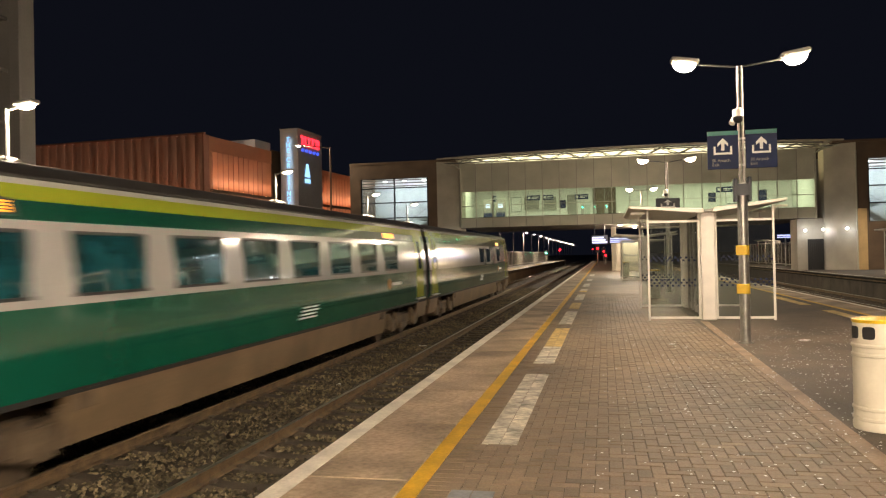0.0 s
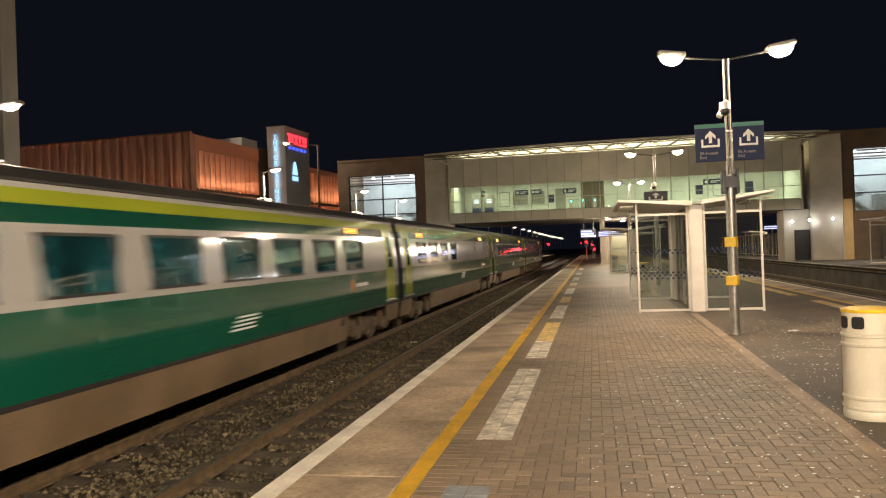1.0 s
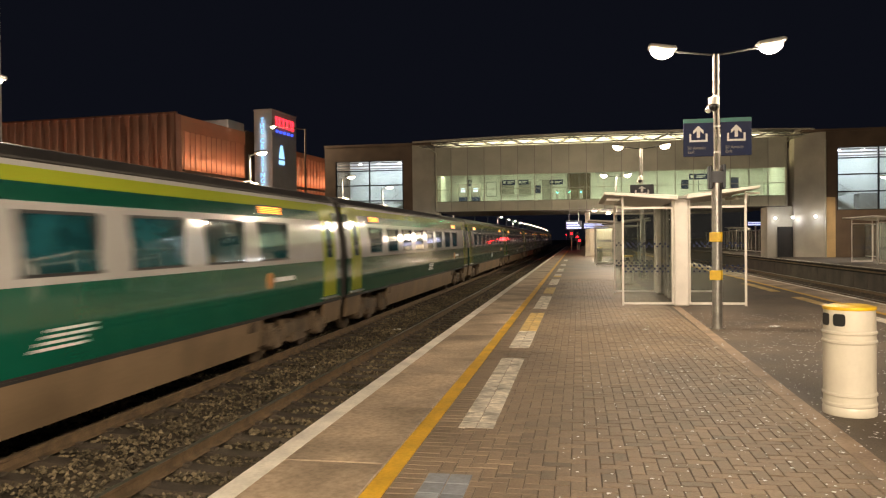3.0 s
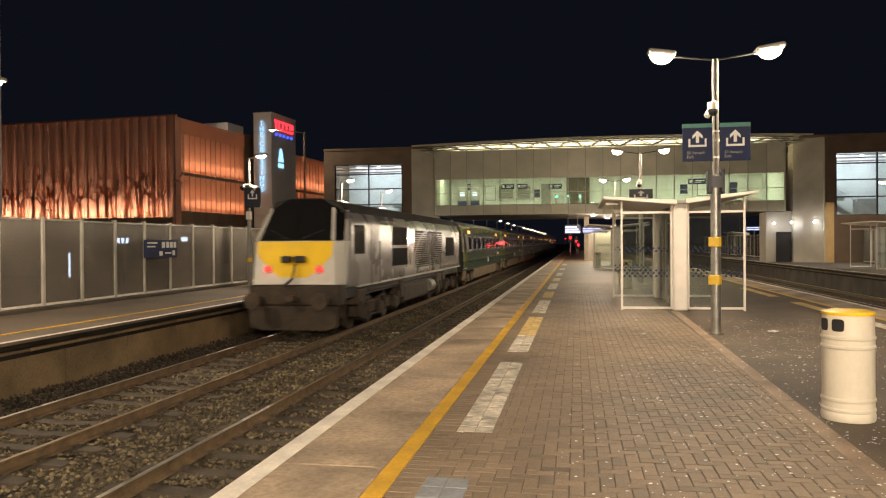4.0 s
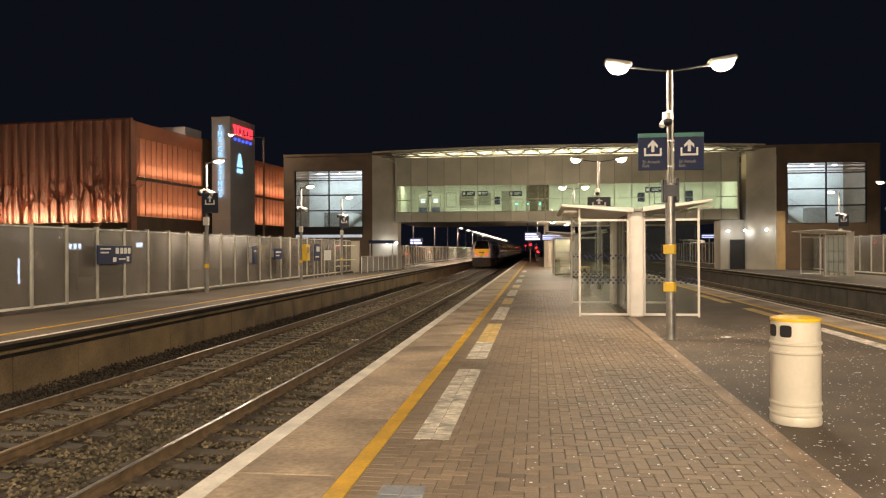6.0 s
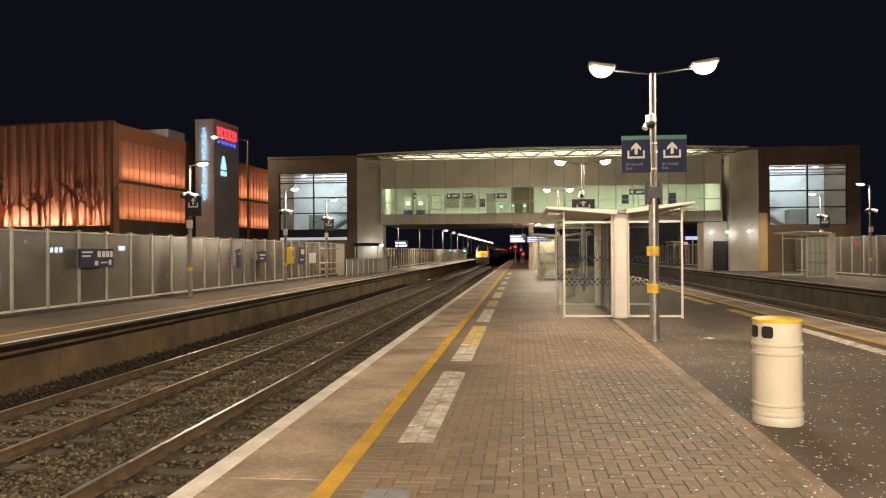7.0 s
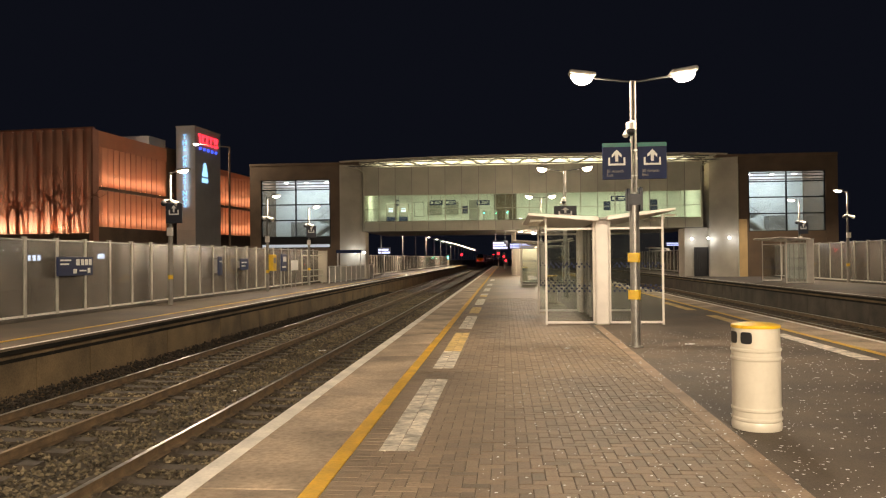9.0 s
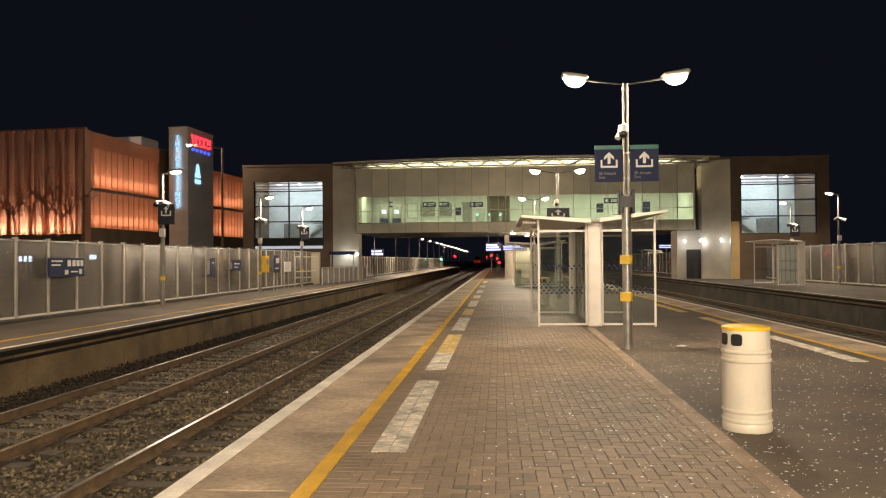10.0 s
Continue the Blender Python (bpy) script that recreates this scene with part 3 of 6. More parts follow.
    # a darker opening in the back wall, put in as a flat brown panel
    t = thing("lift_lobby", pose(0.1, BY + 6.9, 4.67), "flat brown panel standing for a dark opening in the concourse wall", "lift lobby")
    part("panel", boxes(((-1.0, 0, 0), (1.0, 0.08, 2.6))), M_BROWNB, t, bevel=0.01)
    for x in (-0.98, -0.02, 0.94):
        part("jamb", boxes(((x, -0.05, 0), (x + 0.06, 0, 2.6))), M_GREYP, t)
    t = thing("concourse_door", pose(-2.7, BY + 6.9, 4.67), "grey steel door in the concourse wall", "door")
    part("leaf", boxes(((-0.4, 0, 0), (0.4, 0.06, 2.1))), M_GREYP, t, bevel=0.01)
    part("handle", boxes(((0.28, -0.05, 0.95), (0.32, 0, 1.15))), M_GALV, t)


concourse_fittings()


def stair_tower(side):
    """A brown framed tower with a tall lit window and a concrete pier beside the bridge."""
    s = side
    base = -13.1 if s < 0 else 17.87
    t = thing("stair_tower", pose(base, BY - 0.8, 0), "brown clad stair tower with tall lit window", "station building", "stair towers", "structure")
    def X(v):
        return s * v
    w0, w1 = 0.75, 6.45
    W = 7.35
    z0, z1, top = 3.45, 8.04, 9.2
    for a, b in (((X(0), 0, 0), (X(w0), 0.5, top)), ((X(w1), 0, 0), (X(W), 0.5, top)), ((X(w0), 0, z1), (X(w1), 0.5, top)), ((X(w0), 0, 0), (X(w1), 0.5, 2.55))):
        part("wall", boxes((a, b)), M_BROWNB, t)
    part("sill_band", boxes(((X(w0), 0.05, 2.55), (X(w1), 0.45, z0))), M_BROWNB if s > 0 else M_DARKF, t)
    if s < 0:
        part("low_window", boxes(((X(w0 + 0.1), 0.02, 2.62), (X(w1 - 0.1), 0.05, 2.85))), E_DIMW, t, "lit strip of a lower window")
    part("roof", boxes(((X(-1.6), -0.1, top), (X(W), 12, top + 0.18))), M_BROWNB, t)
    part("side_wall", boxes(((X(W - 0.3), 0.5, 0), (X(W), 12, top))), M_BROWNB, t)
    part("inner_back", boxes(((X(0.3), 6, 0), (X(W - 0.3), 6.2, top))), M_INTW, t, "pale stairwell wall")
    part("inner_floor", boxes(((X(0.3), 0.5, 2.3), (X(W - 0.3), 6, 2.5))), M_INTG, t)
    part("inner_side", boxes(((X(0.0), 0.5, 0), (X(0.3), 12, top))), M_RENDER, t)
    # frame bars and panes
    xm = (w0 + w1) / 2
    zs = (z0, 4.8, 6.05, 7.25, z1)
    for x in (w0 + 0.05, xm, w1 - 0.05):
        part("window_frame", boxes(((X(x - 0.05), 0.1, z0), (X(x + 0.05), 0.22, z1))), M_DARKF, t)
    for z in zs:
        part("window_frame", boxes(((X(w0), 0.09, z - 0.045), (X(w1), 0.21, z + 0.045))), M_DARKF, t)
    for xa, xb in ((w0 + 0.1, xm - 0.05), (xm + 0.05, w1 - 0.1)):
        for za, zb in zip(zs, zs[1:]):
            if zb < z1:
                part("pane", boxes(((X(xa), 0.14, za + 0.045), (X(xb), 0.155, zb - 0.045))), G_CLEAR, t).visible_shadow = False
        for k in range(3):
            z = 7.36 + 0.24 * k
            part("louvre", boxes(((X(xa), 0.06, z), (X(xb), 0.2, z + 0.09))), M_GREYP, t, "horizontal sun louvre")
    # stairs, landing and balustrade inside
    bm = bmesh.new()
    for k in range(14):
        bx(bm, (X(1.3 + 0.24 * k), 3.6, 4.7 - 0.165 * k), (X(1.55 + 0.24 * k), 5.4, 4.9 - 0.165 * k))
    part("stair_flight", bm, M_INTW, t)
    part("landing", boxes(((X(0.3), 3.0, 4.72), (X(2.4), 6, 4.92))), M_INTW, t)
    part("handrail", rods(((X(0.4), 3.1, 5.9), (X(1.4), 3.1, 5.9), 0.03), ((X(1.4), 3.1, 5.9), (X(4.8), 3.5, 3.5), 0.03)), M_GALV, t)
    bm = bmesh.new()
    for k in range(12):
        cyl(bm, (X(0.4 + 0.16 * k), 3.1, 4.92), (X(0.4 + 0.16 * k), 3.1, 5.9), 0.012, n=5)
    part("balusters", bm, M_GALV, t)
    part("lift_box", boxes(((X(3.9), 4.9, 2.5), (X(5.4), 6, 4.9))), M_GREYP, t, "lift enclosure", 0.02)
    part("wall_notice", boxes(((X(0.6), 5.94, 5.2), (X(1.6), 6, 6.2))), M_NAVY, t)
    for k in range(3):
        part("ceiling_lamp", boxes(((X(1.5 + 1.7 * k), 2.2, 8.0), (X(1.72 + 1.7 * k), 2.4, 8.06))), E_LAMPC, t, "small lit ceiling lamp")
    # pier between tower and bridge
    bm = bmesh.new()
    prism(bm, [(X(0.0), 0.0), (X(-1.3), 0.55), (X(-1.85), 1.2), (X(-1.85), 2.6), (X(0.0), 2.6)], 0, 9.35, "z")
    part("pier", bm, M_RENDER, t, "pale rendered wall with a splayed corner")
    if s > 0:
        part("corner_panel", boxes(((X(0.02), -0.06, 0), (X(0.62), -0.002, 4.4))), M_LIT_CORNER, t, "sand corner panel, coloured paler for warm lamplight")
        part("downpipe", rods(((X(-0.06), -0.1, 0), (X(-0.06), -0.1, 8.6), 0.06)), M_BEIGE, t)
    return t


stair_tower(-1)
stair_tower(1)
for sx, watt in ((-16.9, 460), (21.6, 480)):
    area("stairwell_light", (sx, BY + 2.6, 8.9), (sx, BY + 3.0, 0), watt, COOL, 5.0, 2.5)


def wall_lamp(x, y, z):
    t = thing("wall_lamp", pose(x, y, z), "small bright bulkhead lamp on the station wall", "wall lamp", "station wall lamps")
    part("bracket", boxes(((-0.06, 0.0, -0.05), (0.06, 0.16, 0.05))), M_GREYP, t, bevel=0.01)
    bm = bmesh.new()
    bmesh.ops.create_uvsphere(bm, u_segments=12, v_segments=8, radius=0.075)
    part("lens", bm, E_LAMPC, t, "glowing lens")
    d = bpy.data.lights.new("bulkhead_light", "POINT")
    d.energy, d.color, d.shadow_soft_size = 20, (0.92, 0.96, 1.0), 0.1
    new("bulkhead_light", d).location = (x, y - 0.55, z - 0.2)


# passage walls under the bridge beside the tracks
setting("wall_under_bridge", boxes(((12.6 + 1.6, 60.9, 0), (16.02, 63, 3.85))), M_RENDER, "pale wall under the bridge end")
setting("wall_under_bridge_far", boxes(((-13.2, 60.9, 0), (-11.9, 63, 3.85))), M_RENDER, "pale wall under the bridge end")
for x, y, z in ((17.2, 59.35, 3.0), (15.9, 60.45, 3.0), (14.75, 60.75, 2.95), (-11.95, 59.53, 2.17), (-11.3, 60.18, 2.17)):
    wall_lamp(x, y, z)


def gate_door(x, y):
    t = thing("barred_gate", pose(x, y, 0), "dark barred metal gate in the wall", "gate")
    part("gate_frame", boxes(((-0.55, 0, 0), (-0.49, 0.06, 2.3)), ((0.49, 0, 0), (0.55, 0.06, 2.3)), ((-0.55, 0, 2.24), (0.55, 0.06, 2.3))), M_DARKF, t)
    for k in range(7):
        part("bar", boxes(((-0.43 + 0.14 * k, 0.01, 0.05), (-0.40 + 0.14 * k, 0.04, 2.24))), M_DARKF, t)
    part("backing", boxes(((-0.5, 0.1, 0), (0.5, 0.12, 2.24))), M_BLACK, t)


gate_door(15.45, 60.78)


def bridge_column(x, y):
    t = thing("bridge_column", pose(x, y, 0), "cream painted square steel bridge column", "column", "bridge columns", "structure")
    part("shaft", boxes(((-0.2, -0.2, 0), (0.2, 0.2, 3.84))), M_RENDER, t, bevel=0.03)
    part("base_plate", boxes(((-0.3, -0.3, 0), (0.3, 0.3, 0.04))), M_GREYP, t)
    part("wall_slab", boxes(((0.21, 1.0, 0), (2.6, 1.3, 2.6))), M_RENDER, t, "short cross wall")


bridge_column(0.80, 66.5)


def soffit_lamp(x, y, watts=1100):
    t = thing("soffit_lamp", pose(x, y, 3.82), "small warm lamp under the footbridge", "lamp", "soffit lamps")
    part("housing", rods(((0, 0, -0.10), (0, 0, 0), 0.2, None, 20)), M_GREYP, t)
    part("lens", rods(((0, 0, -0.13), (0, 0, -0.10), 0.17, None, 20)), E_LAMP, t, "glowing warm lens")
    bulb("soffit_light", (x, y, 3.62), watts, WARM)


soffit_lamp(1.25, 60.6)
soffit_lamp(2.6, 67.0)


def low_canopy(x, y):
    t = thing("entrance_canopy", pose(x, y, 0), "small dark blue canopy over the station passage", "canopy")
    part("roof", boxes(((-1.0, 0, 2.25), (1.0, 1.2, 2.35))), M_NAVYD, t, bevel=0.02)
    part("valance", boxes(((-1.0, -0.03, 2.1), (1.0, 0.0, 2.36))), M_NAVY, t)
    for s in (-0.9, 0.9):
        part("post", rods(((s, 0.1, 0), (s, 0.1, 2.25), 0.05, None, 10)), M_GALV, t)


low_canopy(-12.1, 57.8)


# ---------- the passing train ----------
TX = TRACKS[1]
COACH, LOCO = 22.8, 20.8


def bogie(parent, yc, wheelbase=2.6, axles=2, gear=M_UNDER):
    """Frame and wheels under a vehicle; y along the track, z from the rail."""
    b = part("bogie", boxes(((-1.25, yc - wheelbase / 2 - 0.6, 0.42), (-1.0, yc + wheelbase / 2 + 0.6, 0.72)), ((1.0, yc - wheelbase / 2 - 0.6, 0.42), (1.25, yc + wheelbase / 2 + 0.6, 0.72)),
                            ((-1.2, yc - 0.3, 0.45), (1.2, yc + 0.3, 0.75)), ((1.12, yc - 0.35, 0.3), (1.32, yc + 0.35, 0.5)), ((-1.32, yc - 0.35, 0.3), (-1.12, yc + 0.35, 0.5))), gear, parent, "dirty brown bogie frame", 0.02)
    for i in range(axles):
        y = yc + (i / (axles - 1) - 0.5) * wheelbase
        for s in (-1, 1):
            part("wheel", rods(((s * 0.74, y, 0.46), (s * 0.88, y, 0.46), 0.46, None, 24), ((s * 0.88, y, 0.46), (s * 1.30, y, 0.46), 0.13, None, 12)), gear, b)
            part("axle_box", boxes(((s * 1.0, y - 0.2, 0.3), (s * 1.36, y + 0.2, 0.68))), gear, b, bevel=0.03)
            for q in (-0.36, 0.36):
                part("spring", rods(((s * 1.28, y + q, 0.4), (s * 1.28, y + q, 0.85), 0.09, None, 8)), gear, b)
    return b


HALF = 1.42
BANDS = [("skirt", 0.38, 1.02, M_SKIRT), ("lower_panel", 1.05, 2.03, M_GREEN), ("window_band", 2.03, 3.00, M_COACHW), ("upper_panel", 3.00, 3.22, M_DKGREEN), ("lime_band", 3.22, 3.40, M_LIME), ("cant_rail", 3.40, 3.50, M_COACHW)]


def side_x(z):
    """Half width of the coach at a height above the rail."""
    if z < 1.22:
        return HALF - 0.10 * ((1.22 - z) / 0.84) ** 1.6
    if z < 2.1:
        return HALF
    return HALF - 0.20 * ((z - 2.1) / 1.4) ** 1.7


def skin(s, za, zb, ya, yb, n=3, proud=0.0, thick=0.06):
    """One side of the body between two heights; s is the side, proud how far it stands out."""
    bm = bmesh.new()
    zs = [za + (zb - za) * i / n for i in range(n + 1)]
    out = [(s * (side_x(z) + proud), z) for z in zs]
    inn = [(s * (side_x(z) + proud - thick), z) for z in zs[::-1]]
    prism(bm, out + inn, ya, yb)
    return bm


def coach(cab=False, catering=False):
    """One carriage, centred on the track, y from 0 to its length, z from the rail."""
    nm = "driving_van_trailer" if cab else "passenger_coach"
    t = thing(nm, pose(TX, 0, RAIL_Z), "white, green and lime catering coach, half windowless" if catering else "white, green and lime railway coach with dark tinted windows", "railway coach", "train vehicles")
    L0, L1 = 0.28, COACH - 0.28
    wins = [3.35 + 2.13 * i for i in range(8)] if not cab else [12.2, 14.3, 18.2]
    if catering:
        wins = wins[:4]
    ww, wa, wb = 1.43, 2.14, 2.88
    edges = [L0] + [v for w in wins for v in (w - ww / 2, w + ww / 2)] + [L1]
    for s in (1, -1):
        for name, za, zb, m in BANDS:
            if name != "window_band":
                ya, yb = (4.6, COACH - 5.2) if name == "skirt" else (L0, L1)
                part(name, skin(s, za, zb, ya, yb), m, t)
        # shading of the tucked-under body edge, drawn as a black strip
        part("edge_shade_strip", skin(s, 0.98, 1.05, L0, L1, 2), M_LROOF, t, "black strip for the shade where the body curves under")
        # window band with real openings
        part("window_band", skin(s, 2.03, wa, L0, L1, 1), M_COACHW, t)
        part("window_band", skin(s, wb, 3.00, L0, L1, 1), M_COACHW, t)
        for a, b in zip(edges[::2], edges[1::2]):
            part("window_pillar", skin(s, wa, wb, a, b, 2), M_COACHW, t)
        for w in wins:
            wd = part("window", skin(s, wa, wb, w - ww / 2, w + ww / 2, 2, -0.015, 0.02), M_TGLASS, t, "dark teal tinted window")
            bm = bmesh.new()
            for zz in (wa, wb):
                xx = side_x(zz)
                bx(bm, (s * (xx - 0.03), w - ww / 2 - 0.02, zz - 0.02), (s * (xx + 0.004), w + ww / 2 + 0.02, zz + 0.02))
            for y in (w - ww / 2, w + ww / 2):
                bx(bm, (s * (side_x(2.5) - 0.05), y - 0.02, wa), (s * (side_x(2.5) - 0.004), y + 0.02, wb))
            part("gasket", bm, M_BLACK, wd)
        for y in (1.15, COACH - 1.15):
            d = part("door", skin(s, 1.16, 3.42, y - 0.46, y + 0.46, 6, 0.008, 0.03), M_LIME, t, "full-height lime passenger door")
            part("door_window", skin(s, 2.10, 3.02, y - 0.2, y + 0.2, 2, 0.014, 0.02), M_TGLASS, d, "tall narrow door window")
            part("door_step", boxes(((s * (HALF - 0.06), y - 0.5, 1.095), (s * (HALF + 0.05), y + 0.5, 1.135))), M_GALV, d, "bright metal step edge")
        for ya, yb in ((L0, 1.55), (COACH - 1.55, L1)):
            part("end_skirt", skin(s, 0.48, 1.08, ya, yb), M_SKIRT, t, "dusty skirt below the door")
        # lit destination display above the end windows
        for y in ((3.3, COACH - 4.55) if not cab else (COACH - 4.55,)):
            d = part("display_box", skin(s, 3.04, 3.24, y - 0.62, y + 0.62, 2, 0.008, 0.03), M_BLACK, t)
            bm = bmesh.new()
            for k in range(4):
                za = 3.075 + 0.036 * k
                prism(bm, [(s * (side_x(za) + 0.012), za), (s * (side_x(za) + 0.012), za + 0.022), (s * side_x(za), za + 0.022), (s * side_x(za), za)], y - 0.52, y + 0.52)
            part("display_rows", bm, E_AMBER, d, "amber lit display rows")
        # white lettering as slanted bars, and a small emblem with a bar beside it
        bm = bmesh.new()
        for k in range(4):
            z, q = 1.27 + 0.07 * k, 0.09 * k
            bx(bm, (s * (HALF - 0.01), 11.3 + q, z), (s * (HALF + 0.004), 12.25 + q - 0.12 * (k % 2), z + 0.035))
        part("lettering", bm, M_SIGNW, t, "white slanted lettering bars")
        y = 3.35 + 2.13 * 7
        part("emblem", rods(((s * (HALF - 0.02), y - 0.3, 1.72), (s * (HALF + 0.005), y - 0.3, 1.72), 0.17, None, 18)), M_EMBLEM, t, "small orange round emblem")
        part("name_bar", boxes(((s * (HALF - 0.01), y - 0.05, 1.68), (s * (HALF + 0.004), y + 1.0, 1.77))), M_SIGNW, t, "white bar beside the emblem")
        for y in (4.9, COACH - 5.6):
            part("skirt_hatch", boxes(((s * (HALF - 0.09), y - 0.16, 0.78), (s * (HALF - 0.015), y + 0.16, 1.0))), M_UNDER, t)
    # roof
    bm = bmesh.new()
    prof = [(-side_x(3.5), 3.5), (-1.0, 3.66), (-0.55, 3.76), (0, 3.79), (0.55, 3.76), (1.0, 3.66), (side_x(3.5), 3.5), (side_x(3.5) - 0.1, 3.48), (-side_x(3.5) + 0.1, 3.48)]
    prism(bm, prof, L0, L1)
    part("roof", bm, M_ROOF, t, "dark sooty roof")
    part("gutter", rods(((side_x(3.5), L0, 3.49), (side_x(3.5), L1, 3.49), 0.025, None, 6), ((-side_x(3.5), L0, 3.49), (-side_x(3.5), L1, 3.49), 0.025, None, 6)), M_ROOF, t)
    # floor, end walls, dark gangways
    part("underframe", boxes(((-1.2, L0, 0.95), (1.2, L1, 1.1))), M_UNDER, t)
    for y, ya, yb in ((L0, 0.0, L0), (L1 - 0.08, L1, COACH)):
        bm = bmesh.new()
        outline = [(side_x(z), z) for z in (1.0, 1.6, 2.1, 2.8, 3.48)]
        prism(bm, outline + [(-x, z) for x, z in outline[::-1]], y, y + 0.08)
        part("end_wall", bm, M_ROOF, t)
        part("gangway", boxes(((-0.55, ya, 1.1), (0.55, yb, 3.3))), M_BLACK, t, "black rubber gangway", 0.05)
    for y in (3.0, COACH - 3.0):
        bogie(t, y)
    part("under_box", boxes(((-1.15, 6.2, 0.45), (1.15, 16.8, 0.97))), M_UNDER, t, bevel=0.03)
    part("buffer_beam", boxes(((-1.1, L0 - 0.1, 0.85), (1.1, L0 + 0.1, 1.1)), ((-1.1, L1 - 0.1, 0.85), (1.1, L1 + 0.1, 1.1))), M_UNDER, t)
    return t


def locomotive():
    """The rear locomotive: y from its outer face, z from the rail."""
    t = thing("diesel_locomotive", pose(TX, 0, RAIL_Z), "silver diesel locomotive with yellow and white nose", "locomotive", "train vehicles")
    W, L = 1.32, LOCO - 0.35
    # body shell
    bm = bmesh.new()
    prism(bm, [(-W, 1.30), (W, 1.30), (W, 3.10), (W - 0.16, 3.42), (-W + 0.16, 3.42), (-W, 3.10)], 0.5, L)
    for v in bm.verts:
        if v.co.y < 1:
            v.co.y += 0.62 * (v.co.z - 1.30) / 2.1
    part("body", bm, M_SILVER, t, "silver grey body side", 0.03)
    bm = bmesh.new()
    prism(bm, [(-W + 0.14, 3.38), (W - 0.14, 3.38), (W - 0.40, 3.68), (0.45, 3.80), (-0.45, 3.80), (-W + 0.40, 3.68)], 1.0, L - 0.3)
    part("roof", bm, M_LROOF, t, "black roof", 0.03)
    # nose: white lower face, yellow panel, raked dark windscreen
    bm = bmesh.new()
    v = [bm.verts.new(p) for p in ((-1.14, 0.0, 1.42), (1.14, 0.0, 1.42), (W - 0.015, 0.32, 1.42), (W, 1.6, 1.30), (-W, 1.6, 1.30), (-W + 0.015, 0.32, 1.42), (-1.08, 0.16, 2.60), (1.08, 0.16, 2.60), (W - 0.02, 0.5, 2.60), (W, 1.6, 2.60), (-W, 1.6, 2.60), (-W + 0.02, 0.5, 2.60))]
    for f in ((0, 1, 7, 6), (1, 2, 8, 7), (2, 3, 9, 8), (4, 5, 11, 10), (5, 0, 6, 11), (6, 7, 8, 9, 10, 11), (0, 5, 4, 3, 2, 1), (3, 4, 10, 9)):
        bm.faces.new([v[i] for i in f])
    part("nose", bm, M_NOSEW, t, "white lower nose", 0.02)
    bm = bmesh.new()
    prism(bm, [(-1.07, 2.585), (1.07, 2.585), (1.04, 2.2), (0.72, 1.86), (0.38, 1.62), (-0.38, 1.62), (-0.72, 1.86), (-1.04, 2.2)], -0.012, 0.03)
    for w in bm.verts:
        w.co.y += 0.16 * (w.co.z - 1.42) / 1.18
    part("nose_panel", bm, M_NOSEY, t, "bright yellow warning panel")
    bm = bmesh.new()
    v = [bm.verts.new(p) for p in ((-1.04, 0.16, 2.60), (1.04, 0.16, 2.60), (1.25, 0.85, 2.60), (-1.25, 0.85, 2.60), (-0.86, 0.75, 3.52), (0.86, 0.75, 3.52), (1.14, 1.3, 3.5), (-1.14, 1.3, 3.5), (-0.5, 0.85, 3.76), (0.5, 0.85, 3.76), (0.5, 1.7, 3.80), (-0.5, 1.7, 3.80))]
    for f in ((0, 1, 5, 4), (1, 2, 6, 5), (3, 0, 4, 7), (4, 5, 9, 8), (5, 6, 10, 9), (7, 4, 8, 11), (8, 9, 10, 11), (2, 3, 7, 11, 10, 6), (3, 2, 1, 0)):
        bm.faces.new([v[i] for i in f])
    part("windscreen_hood", bm, M_LOCOGL, t, "black windscreen surround", 0.03)
    for s in (-1, 1):
        bm = bmesh.new()
        v = [bm.verts.new(p) for p in ((s * 0.05, 0.20, 2.66), (s * 0.96, 0.20, 2.66), (s * 0.82, 0.68, 3.42), (s * 0.05, 0.68, 3.42))]
        bm.faces.new(v)
        r = bmesh.ops.extrude_face_region(bm, geom=bm.faces[:])
        for g in r["geom"]:
            if isinstance(g, bmesh.types.BMVert):
                g.co += Vector((0, -0.03, 0.012))
        part("windscreen", bm, M_LOCOGL, t)
        part("wiper", rods(((s * 0.2, 0.15, 2.66), (s * 0.75, 0.3, 2.9), 0.012, None, 6)), M_BLACK, t)
        lp = part("lamp_cluster", rods(((s * 0.72, 0.03, 1.84), (s * 0.72, 0.2, 1.84), 0.12, None, 16)), M_GREYP, t)
        part("tail_lamp", rods(((s * 0.73, 0.0, 1.84), (s * 0.73, 0.03, 1.84), 0.07, None, 16)), E_TAIL, lp, "glowing red tail lamp")
        part("buffer", rods(((s * 0.92, -0.55, 1.02), (s * 0.92, 0.3, 1.02), 0.10, None, 12), ((s * 0.92, -0.62, 1.02), (s * 0.92, -0.55, 1.02), 0.22, None, 20)), M_LUNDER, t)
        part("windscreen_pillar", rods(((s * 1.07, 0.15, 2.6), (s * 0.9, 0.75, 3.5), 0.05, 0.04, 8), ((s * 1.24, 0.75, 2.6), (s * 1.12, 1.25, 3.45), 0.05, 0.04, 8)), M_NOSEW, t, "pale windscreen pillar")
        part("cab_door", boxes(((s * (W - 0.01), 3.0, 1.3), (s * (W + 0.012), 3.65, 3.1))), M_SILVER, t, bevel=0.005)
        part("cab_window", boxes(((s * (W - 0.02), 1.25, 2.22), (s * (W + 0.012), 2.3, 3.05))), M_LOCOGL, t, "dark cab side window", 0.01)
